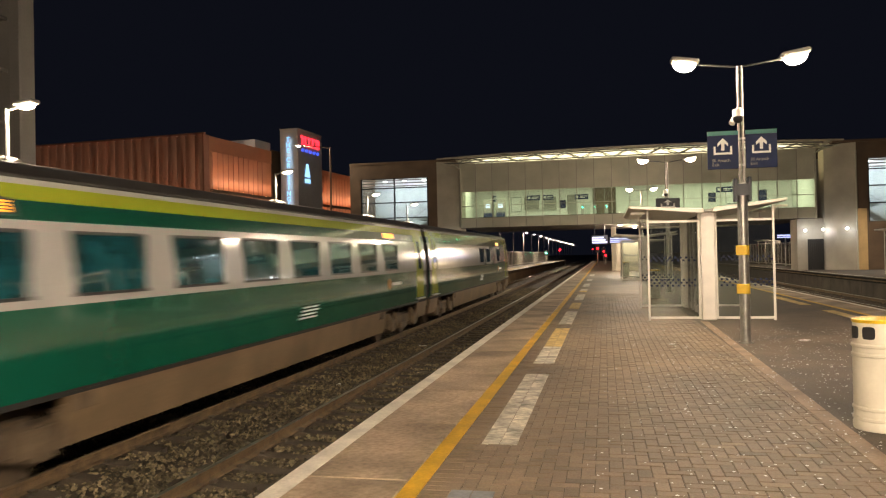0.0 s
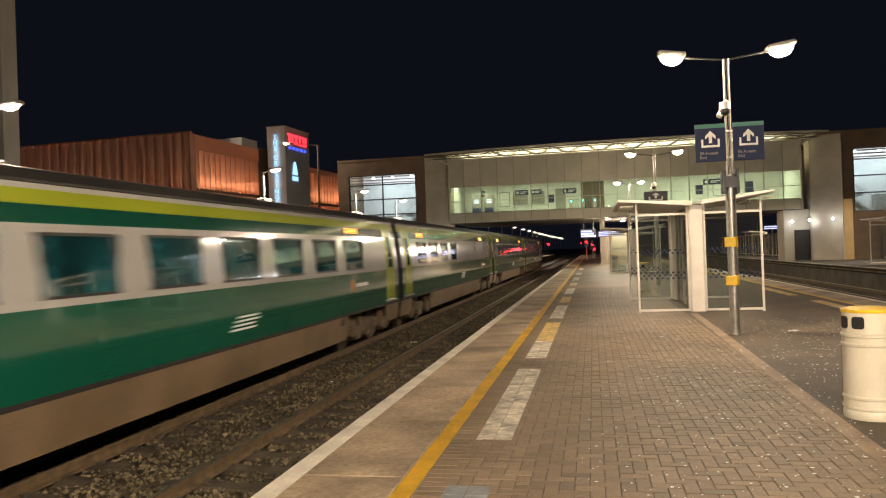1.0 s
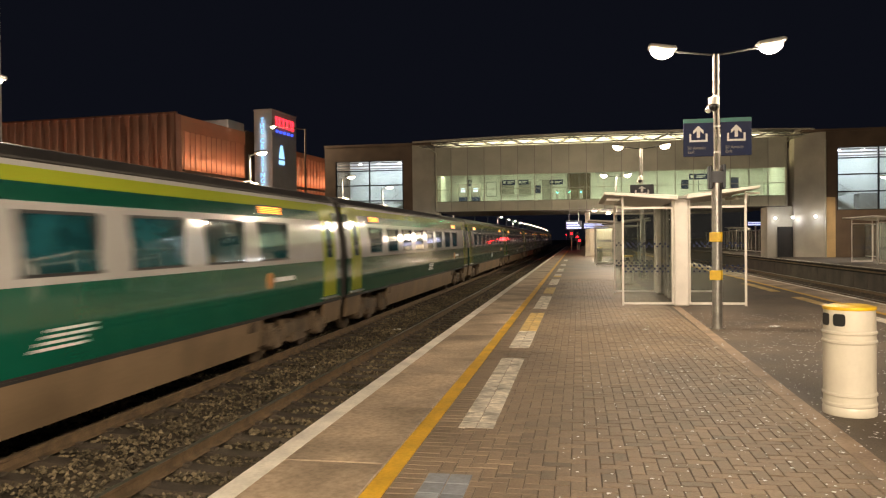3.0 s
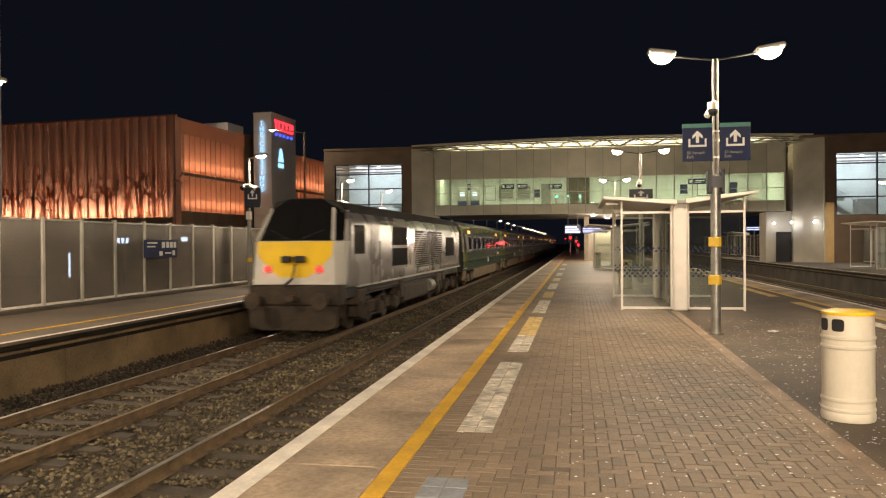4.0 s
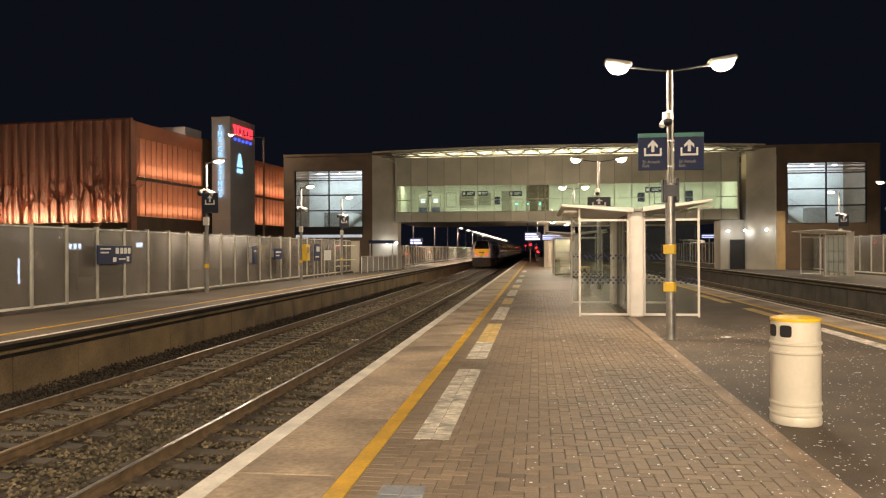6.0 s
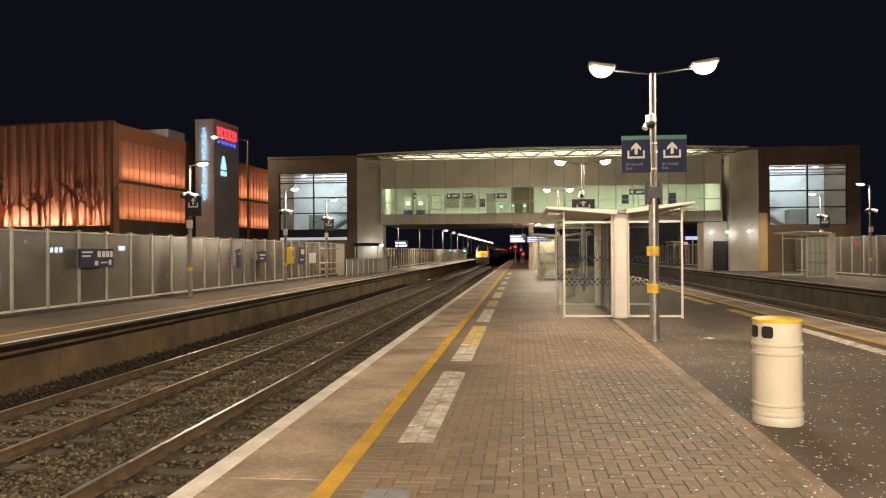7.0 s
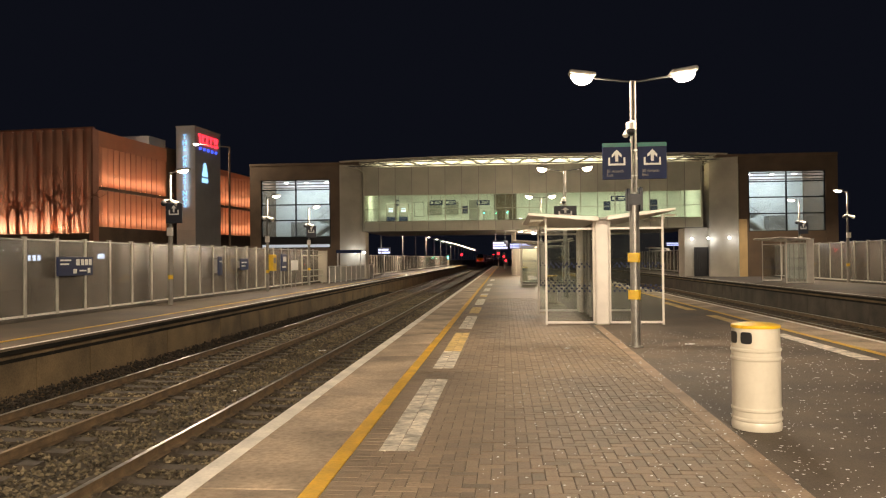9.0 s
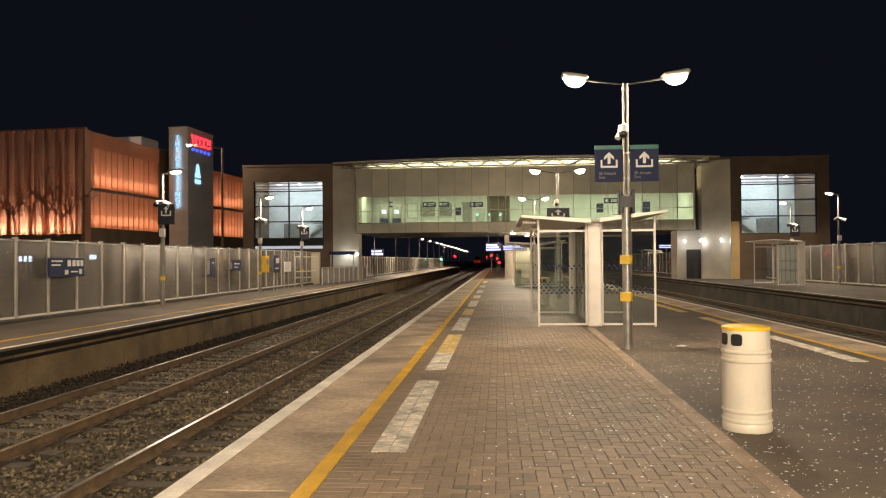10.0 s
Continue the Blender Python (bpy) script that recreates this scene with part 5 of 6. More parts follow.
# ---------- waiting shelters ----------
def shelter(x, y, label, both=True, L=4.1, group="waiting shelters", turn=0):
    """A white post shelter: glass ends, a glazed spine, and a butterfly roof."""
    t = thing("waiting_shelter", pose(x, y, 0, 0, 0, turn), label, "shelter", group)
    wl, wr = 1.31, 1.42
    sides = ((-1, wl), (1, wr)) if both else ((-1, wl),)
    for yy in (0.0, L):
        if yy == 0 or both:
            part("spine_post", boxes(((-0.17, yy - 0.10, 0), (0.17, yy + 0.10, 2.52))), M_WHITEF, t, "broad white spine post", 0.03)
    for s, w in sides:
        xi, xo = s * 0.19, s * w
        for yy in (0.0, L):
            part("end_post", boxes(((xo - 0.024, yy - 0.024, 0), (xo + 0.024, yy + 0.024, 2.60))), M_WHITEF, t, bevel=0.006)
            part("inner_post", boxes(((xi - 0.02, yy - 0.03, 0.05), (xi + 0.02, yy + 0.03, 2.5))), M_WHITEF, t, bevel=0.006)
            for z in (0.06, 2.28):
                part("cross_rail", boxes(((min(xi, xo), yy - 0.025, z - 0.025), (max(xi, xo), yy + 0.025, z + 0.025))), M_WHITEF, t)
            part("end_pane", boxes(((min(xi, xo) + 0.03, yy - 0.006, 0.09), (max(xi, xo) - 0.03, yy + 0.006, 2.25))), G_FENCE, t).visible_shadow = False
            bm = bmesh.new()
            m = int((w - 0.2) / 0.12)
            for z, rows in ((1.38, 2), (0.80, 3)):
                for r in range(rows):
                    for i in range(m):
                        cx = xi + s * (0.1 + 0.12 * i + 0.06 * (r % 2))
                        bx(bm, (cx - 0.022, yy - 0.011, z + 0.065 * r - 0.02), (cx + 0.022, yy - 0.008, z + 0.065 * r + 0.02))
            part("marking_dots", bm, M_NAVY, t, "rows of dark safety dots on the glass", kind="stuff")
        bm = bmesh.new()
        zi, zo, tip = (2.44, 2.56, 1.74) if s < 0 else (2.46, 2.64, 1.66)
        prism(bm, [(s * 0.1, zi), (s * tip, zo + 0.03), (s * tip, zo + 0.09), (s * 0.1, zi + 0.11)], -0.35, L + 0.35)
        part("roof_wing", bm, M_WHITEF, t, "white sloping roof wing", 0.015)
        for k in range(3):
            part("eave_bar", boxes(((s * (w + 0.05), 0.2 + 1.2 * k, zo - 0.08), (s * (w + 0.36), 0.26 + 1.2 * k, zo - 0.03))), M_CREAM, t)
    part("gutter", boxes(((-0.12, -0.3, 2.48), (0.12, L + 0.3, 2.53))), M_GREYP, t)
    for k in range(6):
        yy = 0.15 + (L - 0.3) * k / 5
        part("spine_mullion", boxes(((-0.035, yy - 0.035, 0), (0.035, yy + 0.035, 2.48))), M_GREYP, t, "grey spine mullion")
        if k < 5:
            part("spine_pane", boxes(((-0.008, yy + 0.04, 0.2), (0.008, yy + (L - 0.3) / 5 - 0.04, 2.3))), G_FENCE if both else M_TOWERD, t).visible_shadow = False
    return t


shelter(2.305, 18.1, "white framed glass waiting shelter with butterfly roof")
shelter(2.3, 44.2, "white framed glass waiting shelter by the footbridge", L=5.0)
shelter(17.3, 44.3, "white framed waiting shelter against the side platform fence", both=False, L=4.0)
shelter(18.2, 86.0, "white framed waiting shelter far along the side platform", both=False, L=4.0)


# ---------- litter bins ----------
def litter_bin(x, y, turn, label):
    t = thing("litter_bin", pose(x, y, 0, 0, 0, turn), label, "litter bin", "litter bins")
    bm = bmesh.new()
    prof = [(0.216, 0.0), (0.222, 0.015), (0.222, 0.06)]
    for z in (0.10, 0.19, 0.655, 0.735):
        prof += [(0.214, z - 0.02), (0.224, z - 0.008), (0.224, z + 0.008), (0.214, z + 0.02)]
    prof = sorted(prof, key=lambda p: p[1]) + [(0.210, 0.90), (0.208, 0.935)]
    lathe(bm, prof, 40)
    body = part("body", bm, M_CREAM, t, "cream enamelled ribbed drum")
    bm = bmesh.new()
    lathe(bm, [(0.214, 0.935), (0.218, 0.945), (0.216, 0.962), (0.15, 0.978), (0.02, 0.985)], 40)
    part("lid", bm, M_YELLID, t, "yellow rounded lid")
    for a in (-22, -62, 118, 158):
        bm = bmesh.new()
        n, r = 8, 0.2115
        outline = [(0.052 * math.copysign(abs(math.cos(q)) ** 0.45, math.cos(q)), 0.055 * math.copysign(abs(math.sin(q)) ** 0.45, math.sin(q))) for q in [2 * math.pi * k / 20 for k in range(20)]]
        vs = [[bm.verts.new(((r + d) * math.sin(u / r), -(r + d) * math.cos(u / r), 0.85 + z)) for u, z in outline] for d in (0.006, -0.03)]
        bm.faces.new(vs[0])
        for i in range(20):
            j = (i + 1) % 20
            bm.faces.new((vs[0][i], vs[0][j], vs[1][j], vs[1][i]))
        part("mouth", bm, M_BLACK, body, "black mouth opening", at=pose(0, 0, 0, 0, 0, a))
    return t


litter_bin(2.345, 7.27, -18, "cream drum litter bin with yellow lid")
litter_bin(1.65, 27.0, 20, "pale litter bin behind the waiting shelter")
litter_bin(1.3, 50.0, 0, "pale litter bin near the footbridge column")


# ---------- copper-screened car park and sign tower ----------
GX, GY, GA = -34.1, 60.0, -4.7


def car_park():
    """Local axes: x to the left along the front is negative, y runs back beside the railway."""
    t = thing("car_park", pose(GX, GY, 0, 0, 0, GA), "copper-screened multi-storey car park lit from behind", "car park", kind="structure")
    top, low = 12.75, 4.05
    # front face
    part("front_plinth", boxes(((-60, 0.0, -1.4), (-0.05, 1.4, low))), M_BROWNB, t, "dark plinth")
    part("front_inner_wall", boxes(((-60, 1.3, low), (-0.3, 1.5, top - 0.2))), M_COPPERBACK, t)
    bm = bmesh.new()
    prism(bm, [(-0.46, 0.0), (-0.10, -0.13), (0.10, -0.13), (0.46, 0.0), (0.46, 0.006), (0.10, -0.124), (-0.10, -0.124), (-0.46, 0.006)], low, top, "z")
    me = mesh_of(bm, "screen_panel", M_PERF)
    for i in range(62):
        shared("screen_panel", me, t, pose(-0.47 - 0.94 * i, 0.0, 0, 0, 0, random.uniform(-2, 2)))
    rng = random.Random(4)
    for i in range(46):
        x, w = -0.5 - 0.94 * i + rng.uniform(-0.3, 0.3), rng.uniform(0.09, 0.19)
        bm = bmesh.new()
        zt = low + rng.uniform(4.5, 8.5)
        prism(bm, [(x - w, low), (x + w, low), (x + w * 0.55, zt), (x - w * 0.55, zt)], -0.160, -0.150)
        part("trunk_cutout", bm, M_PERFD, t, "tall trunk silhouette in the screen")
    # faint dashes of light along the top, drawn as white boxes
    for i in range(40):
        part("light_dash", boxes(((-0.9 - 0.94 * i, -0.06, top - 0.09), (-0.45 - 0.94 * i, -0.04, top - 0.03))), M_WHITEF, t, "white dash standing for faint light under the top rail")
    part("top_rail", boxes(((-60, -0.1, top), (0.1, 0.15, top + 0.14))), M_COPPER, t)
    # tree cut-outs of solid sheet
    rng = random.Random(8)
    for k in range(46):
        bm = bmesh.new()
        x0 = -0.7 - 0.85 * k + rng.uniform(-0.6, 0.6)
        hgt = rng.uniform(3.6, 6.4)
        lean = rng.uniform(-0.5, 0.5)

        def limb(x, z, a, ln, w, d):
            x2, z2 = x + math.sin(a) * ln, z + math.cos(a) * ln
            px, pz = math.cos(a) * w, -math.sin(a) * w
            prism(bm, [(x - px, z - pz), (x + px, z + pz), (x2 + px * 0.6, z2 + pz * 0.6), (x2 - px * 0.6, z2 - pz * 0.6)], -0.178 - 0.004 * d, -0.168 - 0.004 * d)
            if d < 4:
                for s in (-1, 1):
                    limb(x + (x2 - x) * rng.uniform(0.55, 1), z + (z2 - z) * rng.uniform(0.55, 1), a + s * rng.uniform(0.35, 0.95), ln * rng.uniform(0.55, 0.75), w * 0.62, d + 1)
        limb(x0, low, lean * 0.3, hgt * 0.45, 0.17, 0)
        part("tree_cutout", bm, M_PERFD, t, "bare tree silhouette in the screen")
    part("light_strip", boxes(((-60, 0.35, low + 0.02), (-0.6, 0.45, low + 0.10))), E_STRIP, t, "glowing warm light strip")
    # side face beside the railway, in decks
    part("corner_pier", boxes(((-0.35, -0.05, -1.4), (0.0, 0.75, top))), M_COPPER, t)
    for ya, yb in ((0.75, 12.3), (19.0, 44.0)):
        part("side_plinth", boxes(((-1.4, ya, -1.4), (-0.02, yb, 4.6))), M_BROWNB, t)
        part("side_inner_wall", boxes(((-1.6, ya, 4.6), (-1.4, yb, top - (0.1 if ya < 5 else 0.8)))), M_COPPERBACK, t)
        part("parapet", boxes(((-0.15, ya, 11.42), (-0.14, yb, top - (0.0 if ya < 5 else 0.7)))), M_PERFS, t)
        part("deck_edge", boxes(((-1.4, ya, 7.75), (0.02, yb, 8.0))), M_BROWNB, t)
        for z in (4.62, 8.02):
            part("light_strip", boxes(((-0.5, ya + 0.1, z), (-0.42, yb - 0.1, z + 0.06))), E_STRIP, t)
        # pleated perforated sheets, a row to each deck
        for za, zb in ((4.6, 7.72), (8.02, 11.42)):
            bm = bmesh.new()
            prism(bm, [(-0.30, 0.0), (-0.02, 0.40), (-0.02, 0.46), (-0.30, 0.86), (-0.312, 0.86), (-0.032, 0.46), (-0.032, 0.40), (-0.312, 0.0)], za, zb, "z")
            me = mesh_of(bm, "deck_screen", M_PERFS)
            for i in range(int((yb - ya) / 0.86)):
                shared("deck_screen", me, t, pose(0, ya + 0.86 * i, 0, 0, random.uniform(-0.3, 0.3), 0))
            rib = mesh_of(boxes(((-0.025, 0.395, za), (0.02, 0.465, zb))), "pleat_rib", M_COPPER)
            for i in range(int((yb - ya) / 0.86)):
                shared("pleat_rib", rib, t, pose(0, ya + 0.86 * i, 0))
            for i in range(int((yb - ya) / 1.72)):
                part("deck_post", boxes(((-0.36, ya + 1.72 * i, za), (-0.32, ya + 1.72 * i + 0.06, zb))), M_COPPER, t)
        # rails coloured white to carry the bright line of spilled deck light
        part("hand_rail", boxes(((-0.3, ya, 5.7), (-0.26, yb, 5.76)), ((-0.3, ya, 9.1), (-0.26, yb, 9.16))), M_WHITEF, t)
    part("gable", boxes(((-1.4, 11.9, -1.4), (-0.1, 19.0, 12.9))), M_BROWNB, t)
    part("roof_deck", boxes(((-58, 1.5, 11.8), (-1.6, 44, 12.0))), M_TARMAC, t)
    part("plant_screen", boxes(((-3.2, 9.0, 12.75), (-0.3, 12.0, 13.6))), M_TOWERD, t)
    return t


car_park()


def local_light(name, p, q, watts, color, sx, sy):
    m = pose(GX, GY, 0, 0, 0, GA)
    a, b = m @ Vector(p), m @ Vector(q)
    o = area(name, a, b, watts, color, sx, sy)
    o.matrix_world = m @ look(p, q)
    return o


local_light("screen_light", (-21, 0.45, 4.15), (-21, -0.3, 5.8), 7400, (1.0, 0.86, 0.70), 40, 0.15)
for z in (4.75, 8.15):
    local_light("deck_light", (-0.75, 6.5, z), (-1.25, 6.5, z + 3), 520, COPPER_LIGHT, 11.0, 0.12)
    local_light("deck_light", (-0.75, 31, z), (-1.25, 31, z + 3), 1350, COPPER_LIGHT, 24, 0.12)


def sign_tower():
    """Stone-clad tower with lit letters: brand signs as plain shapes."""
    t = thing("sign_tower", pose(-29.5, 69.85, 0, 0, 0, GA), "pale clad sign tower with illuminated signs", "tower", kind="structure")
    H = 14.5
    me = mesh_of(boxes(((-1.92, -0.03, 0.01), (0.0, 0.0, 1.98))), "cladding_slab", M_TOWER, 0.006)
    for k in range(8):
        shared("cladding_slab", me, t, pose(0, 0, -1.4 + 1.99 * k))
    part("core", boxes(((-1.92, 0.0, -1.4), (0.0, 5.3, H))), M_TOWERD, t, "grey tower core")
    me = mesh_of(boxes(((0.0, 0.01, 0.01), (0.03, 5.28, 2.97))), "side_slab", M_TOWERD, 0.006)
    for k in range(5):
        shared("side_slab", me, t, pose(0, 0, -1.0 + 3.0 * k))
    part("cap", boxes(((-1.97, -0.06, H), (0.05, 5.35, H + 0.12))), M_TOWER, t)
    # words down the front, letter by letter
    z = 13.85
    for ch in "THE CROSSINGS":
        z -= 0.56 if ch != " " else 0.35
        if ch != " ":
            c = bpy.data.curves.new("lit_letter", "FONT")
            c.body, c.size, c.extrude, c.align_x = ch, 0.66, 0.03, "CENTER"
            o = new("lit_letter", c)
            o.data.materials.append(E_SIGNC)
            o.parent = t
            o.matrix_basis = pose(-0.95, -0.22, z, 90, 0, 0)
    # red wordmark as plain shapes, with blue dashes below, on the side
    y = 0.55
    for k in range(5):
        bm = bmesh.new()
        if k in (0,):
            bx(bm, (0.05, y, 13.75), (0.15, y + 0.62, 13.95)); bx(bm, (0.05, y + 0.22, 13.0), (0.15, y + 0.42, 13.75))
        elif k == 1:
            bx(bm, (0.05, y, 13.0), (0.15, y + 0.18, 13.95)); bx(bm, (0.05, y + 0.18, 13.75), (0.15, y + 0.6, 13.95)); bx(bm, (0.05, y + 0.18, 13.0), (0.15, y + 0.6, 13.2))
        elif k in (2, 3):
            bx(bm, (0.05, y, 13.0), (0.15, y + 0.6, 13.2)); bx(bm, (0.05, y, 13.75), (0.15, y + 0.6, 13.95)); bx(bm, (0.05, y, 13.2), (0.15, y + 0.18, 13.75))
        else:
            bx(bm, (0.05, y, 13.0), (0.15, y + 0.68, 13.2)); bx(bm, (0.05, y, 13.75), (0.15, y + 0.68, 13.95)); bx(bm, (0.05, y, 13.2), (0.15, y + 0.18, 13.75)); bx(bm, (0.05, y + 0.5, 13.2), (0.15, y + 0.68, 13.75))
        part("red_sign_shape", bm, E_SIGNR, t, "glowing red shape")
        bm = bmesh.new()
        prism(bm, [(y + 0.1, 12.42), (y + 0.5, 12.42), (y + 0.62, 12.66), (y + 0.22, 12.66)], 0.05, 0.12, "x")
        part("blue_sign_dash", bm, E_SIGNB, t, "glowing blue dash")
        y += 0.83
    bm = bmesh.new()
    prism(bm, [(1.3, 9.9), (2.4, 9.9), (2.0, 11.2), (1.7, 11.2)], 0.05, 0.12, "x")
    part("blue_sign_shape", bm, E_SIGNP, t, "glowing pale blue shape")
    part("white_sign_bar", boxes(((0.05, 1.3, 9.3), (0.12, 2.4, 9.7))), E_SIGNP, t)
    return t


sign_tower()
_m = pose(-29.5, 69.85, 0, 0, 0, GA)
area("letter_light", (0, 0, 0), (0, 1, 0), 20, (0.45, 0.70, 1.0), 0.5, 6.6).matrix_world = _m @ look((-0.95, -0.20, 10.2), (-0.95, 1.0, 10.2))


def tall_mast(x, y, h, label):
    t = thing("street_lamp", pose(x, y, 0), label, "street lamp")
    part("pole", rods(((0, 0, -1.4), (0, 0, h), 0.11, 0.07, 10)), M_BROWNB, t)
    part("foot", rods(((0, 0, -1.4), (0, 0, -0.6), 0.18, None, 10)), M_BROWNB, t)
    part("arm", rods(((0, 0, h - 0.05), (-2.5, 0, h + 0.3), 0.04, None, 8)), M_BROWNB, t)
    lamp_head(t, -2.7, h + 0.28, 5, deep=0.12)
    bulb("street_light", (x - 2.7, y, h + 0.08), 1300, WARM)


tall_mast(-21.3, 57.0, 10.5, "slim dark street lamp beside the car park")


def roof_lamp(x, y, z):
    t = thing("roof_lamp", pose(x, y, z - 1.0), "small white lamp on the car park roof", "lamp")
    part("pole", rods(((0, 0, 0), (0, 0, 0.9), 0.04, None, 8)), M_GREYP, t)
    lamp_head(t, 0.12, 0.92, 5, warm=False, deep=0.1)


roof_lamp(-34.4, 70.0, 13.1)


def apartment_block():
    """Dark flats at the near end, with balconies over a lamp."""
    t = thing("apartment_building", pose(-34.1, 40.0, 0), "dim grey apartment block with balconies", "apartment building", kind="structure")
    part("wall", boxes(((-14, 0.0, -1.4), (-0.95, 1.1, 26))), M_TOWER, t)
    part("rear_wing", boxes(((-30, 1.1, -1.4), (-12, 12, 26))), M_TOWER, t)
    part("roof", boxes(((-14.3, -0.4, 26), (-0.9, 1.3, 26.4))), M_TOWERD, t)
    part("corner_pilaster", boxes(((-1.6, -0.25, -1.4), (-0.9, 0.0, 26))), M_TOWER, t, bevel=0.03)
    for k in range(7):
        z = 3.0 + 3.25 * k + 0.9
        for j in range(3):
            x = -3.6 - 4.2 * j
            w = part("window", boxes(((x - 0.9, -0.05, z + 0.5), (x + 0.9, -0.005, z + 2.5))), M_TGLASS, t, "dark window")
            part("frame", boxes(((x - 1.0, -0.07, z + 0.4), (x - 0.9, -0.0, z + 2.6)), ((x + 0.9, -0.07, z + 0.4), (x + 1.0, -0.0, z + 2.6))), M_DARKF, w)
            b = part("balcony", boxes(((x - 1.7, -1.5, z - 0.1), (x + 1.7, 0.0, z + 0.12))), M_TOWER, t, "concrete balcony slab", 0.03)
            part("parapet", boxes(((x - 1.7, -1.5, z + 0.12), (x + 1.7, -1.42, z + 1.1))), M_RENDER, b)
    return t


apartment_block()


# ---------- signals, displays and far lights ----------
def info_display(x, y, z, w, h, rows, label, post=0.0, m=None):
    """A hung or posted display with unreadable lit lines as bars."""
    t = thing("information_display", pose(x, y, z), label, "display", "information displays")
    part("case", boxes(((-w / 2, 0, 0), (w / 2, 0.2, h))), M_NAVYD, t, bevel=0.02)
    for r in range(rows):
        zz = h * (0.12 + 0.8 * r / rows)
        part("lit_line", boxes(((-w * 0.45, -0.012, zz), (w * (0.45 - 0.22 * ((r * 7) % 3) / 2), 0, zz + h * 0.5 / rows))), m or E_DISP, t, "lit blue-white line")
    if post > 0:
        part("post", rods(((0, 0.1, -z), (0, 0.1, 0), 0.06, None, 10)), M_GALV, t)
    else:
        part("hanger", rods(((-w * 0.3, 0.1, h), (-w * 0.3, 0.1, -post), 0.03, None, 8), ((w * 0.3, 0.1, h), (w * 0.3, 0.1, -post), 0.03, None, 8)), M_DARKF, t)


info_display(1.35, 60.5, 2.32, 2.0, 0.5, 3, "blue-white platform display hung under the footbridge", -1.0 * (3.85 - 2.32) * -1)
info_display(-0.35, 62.0, 2.30, 1.3, 0.72, 3, "white lit platform display hung under the footbridge", -1.55)
info_display(-12.1, 75.0, 2.1, 1.3, 0.7, 2, "bright blue-white display beyond the footbridge", 1)
info_display(16.7, 76.0, 2.6, 1.6, 0.45, 2, "bright blue-white display beyond the footbridge", 1)


def colour_signal(x, y, z, label, m=None, base=-0.9, size=0.16):
    t = thing("railway_signal", pose(x, y, base), label, "signal", "railway signals")
    part("post", rods(((0, 0.15, 0), (0, 0.15, z - base + 0.6), 0.07, None, 10)), M_GREYP, t)
    part("head", boxes(((-0.28, -0.08, z - base - 0.55), (0.28, 0.08, z - base + 0.45))), M_BLACK, t, bevel=0.03)
    part("hood", rods(((0, -0.3, z - base), (0, -0.08, z - base), size * 1.25, None, 16)), M_BLACK, t)
    part("lens", rods(((0, -0.31, z - base), (0, -0.302, z - base), size, None, 20)), m or E_RED, t, "glowing signal lens")


colour_signal(-0.85, 100.0, 2.2, "red railway signal at the platform edge", base=0.0, size=0.14)
colour_signal(-0.1, 104.0, 1.8, "red railway signal at the platform edge", base=0.0, size=0.12)
colour_signal(0.15, 104.0, 1.25, "low red railway signal on the platform", base=0.0, size=0.14)
colour_signal(-4.5, 300.0, 3.0, "small red railway signal far along the line", size=0.2)
colour_signal(-17.2, 300.0, 3.1, "red railway signal beside the line", size=0.45)
colour_signal(-11.3, 150.0, 1.8, "green railway signal beside the line", m=E_GREEN, size=0.16)
for x, y, z, w in ((-2.0, 99.2, 2.3, 60),):
    d = bpy.data.lights.new("signal_light", "POINT")
    d.energy, d.color, d.shadow_soft_size = w, (1.0, 0.03, 0.04), 0.3
    new("signal_light", d).location = (x - 0.5, y, z)


def lit_shop_sign(x, y, z, w, h, label, m):
    """Lit signs in the street that show through the fence panels."""
    t = thing("street_sign", pose(x, y, 0), label, "sign", "street signs")
    part("post", rods(((0, 0.1, -1.4), (0, 0.1, z), 0.06, None, 8)), M_GREYP, t)
    part("panel", boxes(((-w / 2, 0, z), (w / 2, 0.15, z + h))), M_NAVYD, t)
    n = 3 if w > 0.4 else 1
    for k in range(n):
        x0 = -w / 2 + w * k / n
        part("lit_shape", boxes(((x0 + 0.05 * w, -0.012, z + 0.1 * h), (x0 + w / n - 0.08 * w, -0.002, z + 0.9 * h))), m, t, "glowing plain shape")


lit_shop_sign(-18.96, 29.0, 1.66, 0.62, 0.28, "small lit white sign in the street behind the fence", E_STREET)
lit_shop_sign(-17.81, 32.0, 1.74, 0.36, 0.26, "small lit white sign in the street behind the fence", E_STREET)
lit_shop_sign(-20.38, 27.5, 0.2, 0.10, 1.25, "tall slim lit blue-white sign behind the fence", E_STREET)


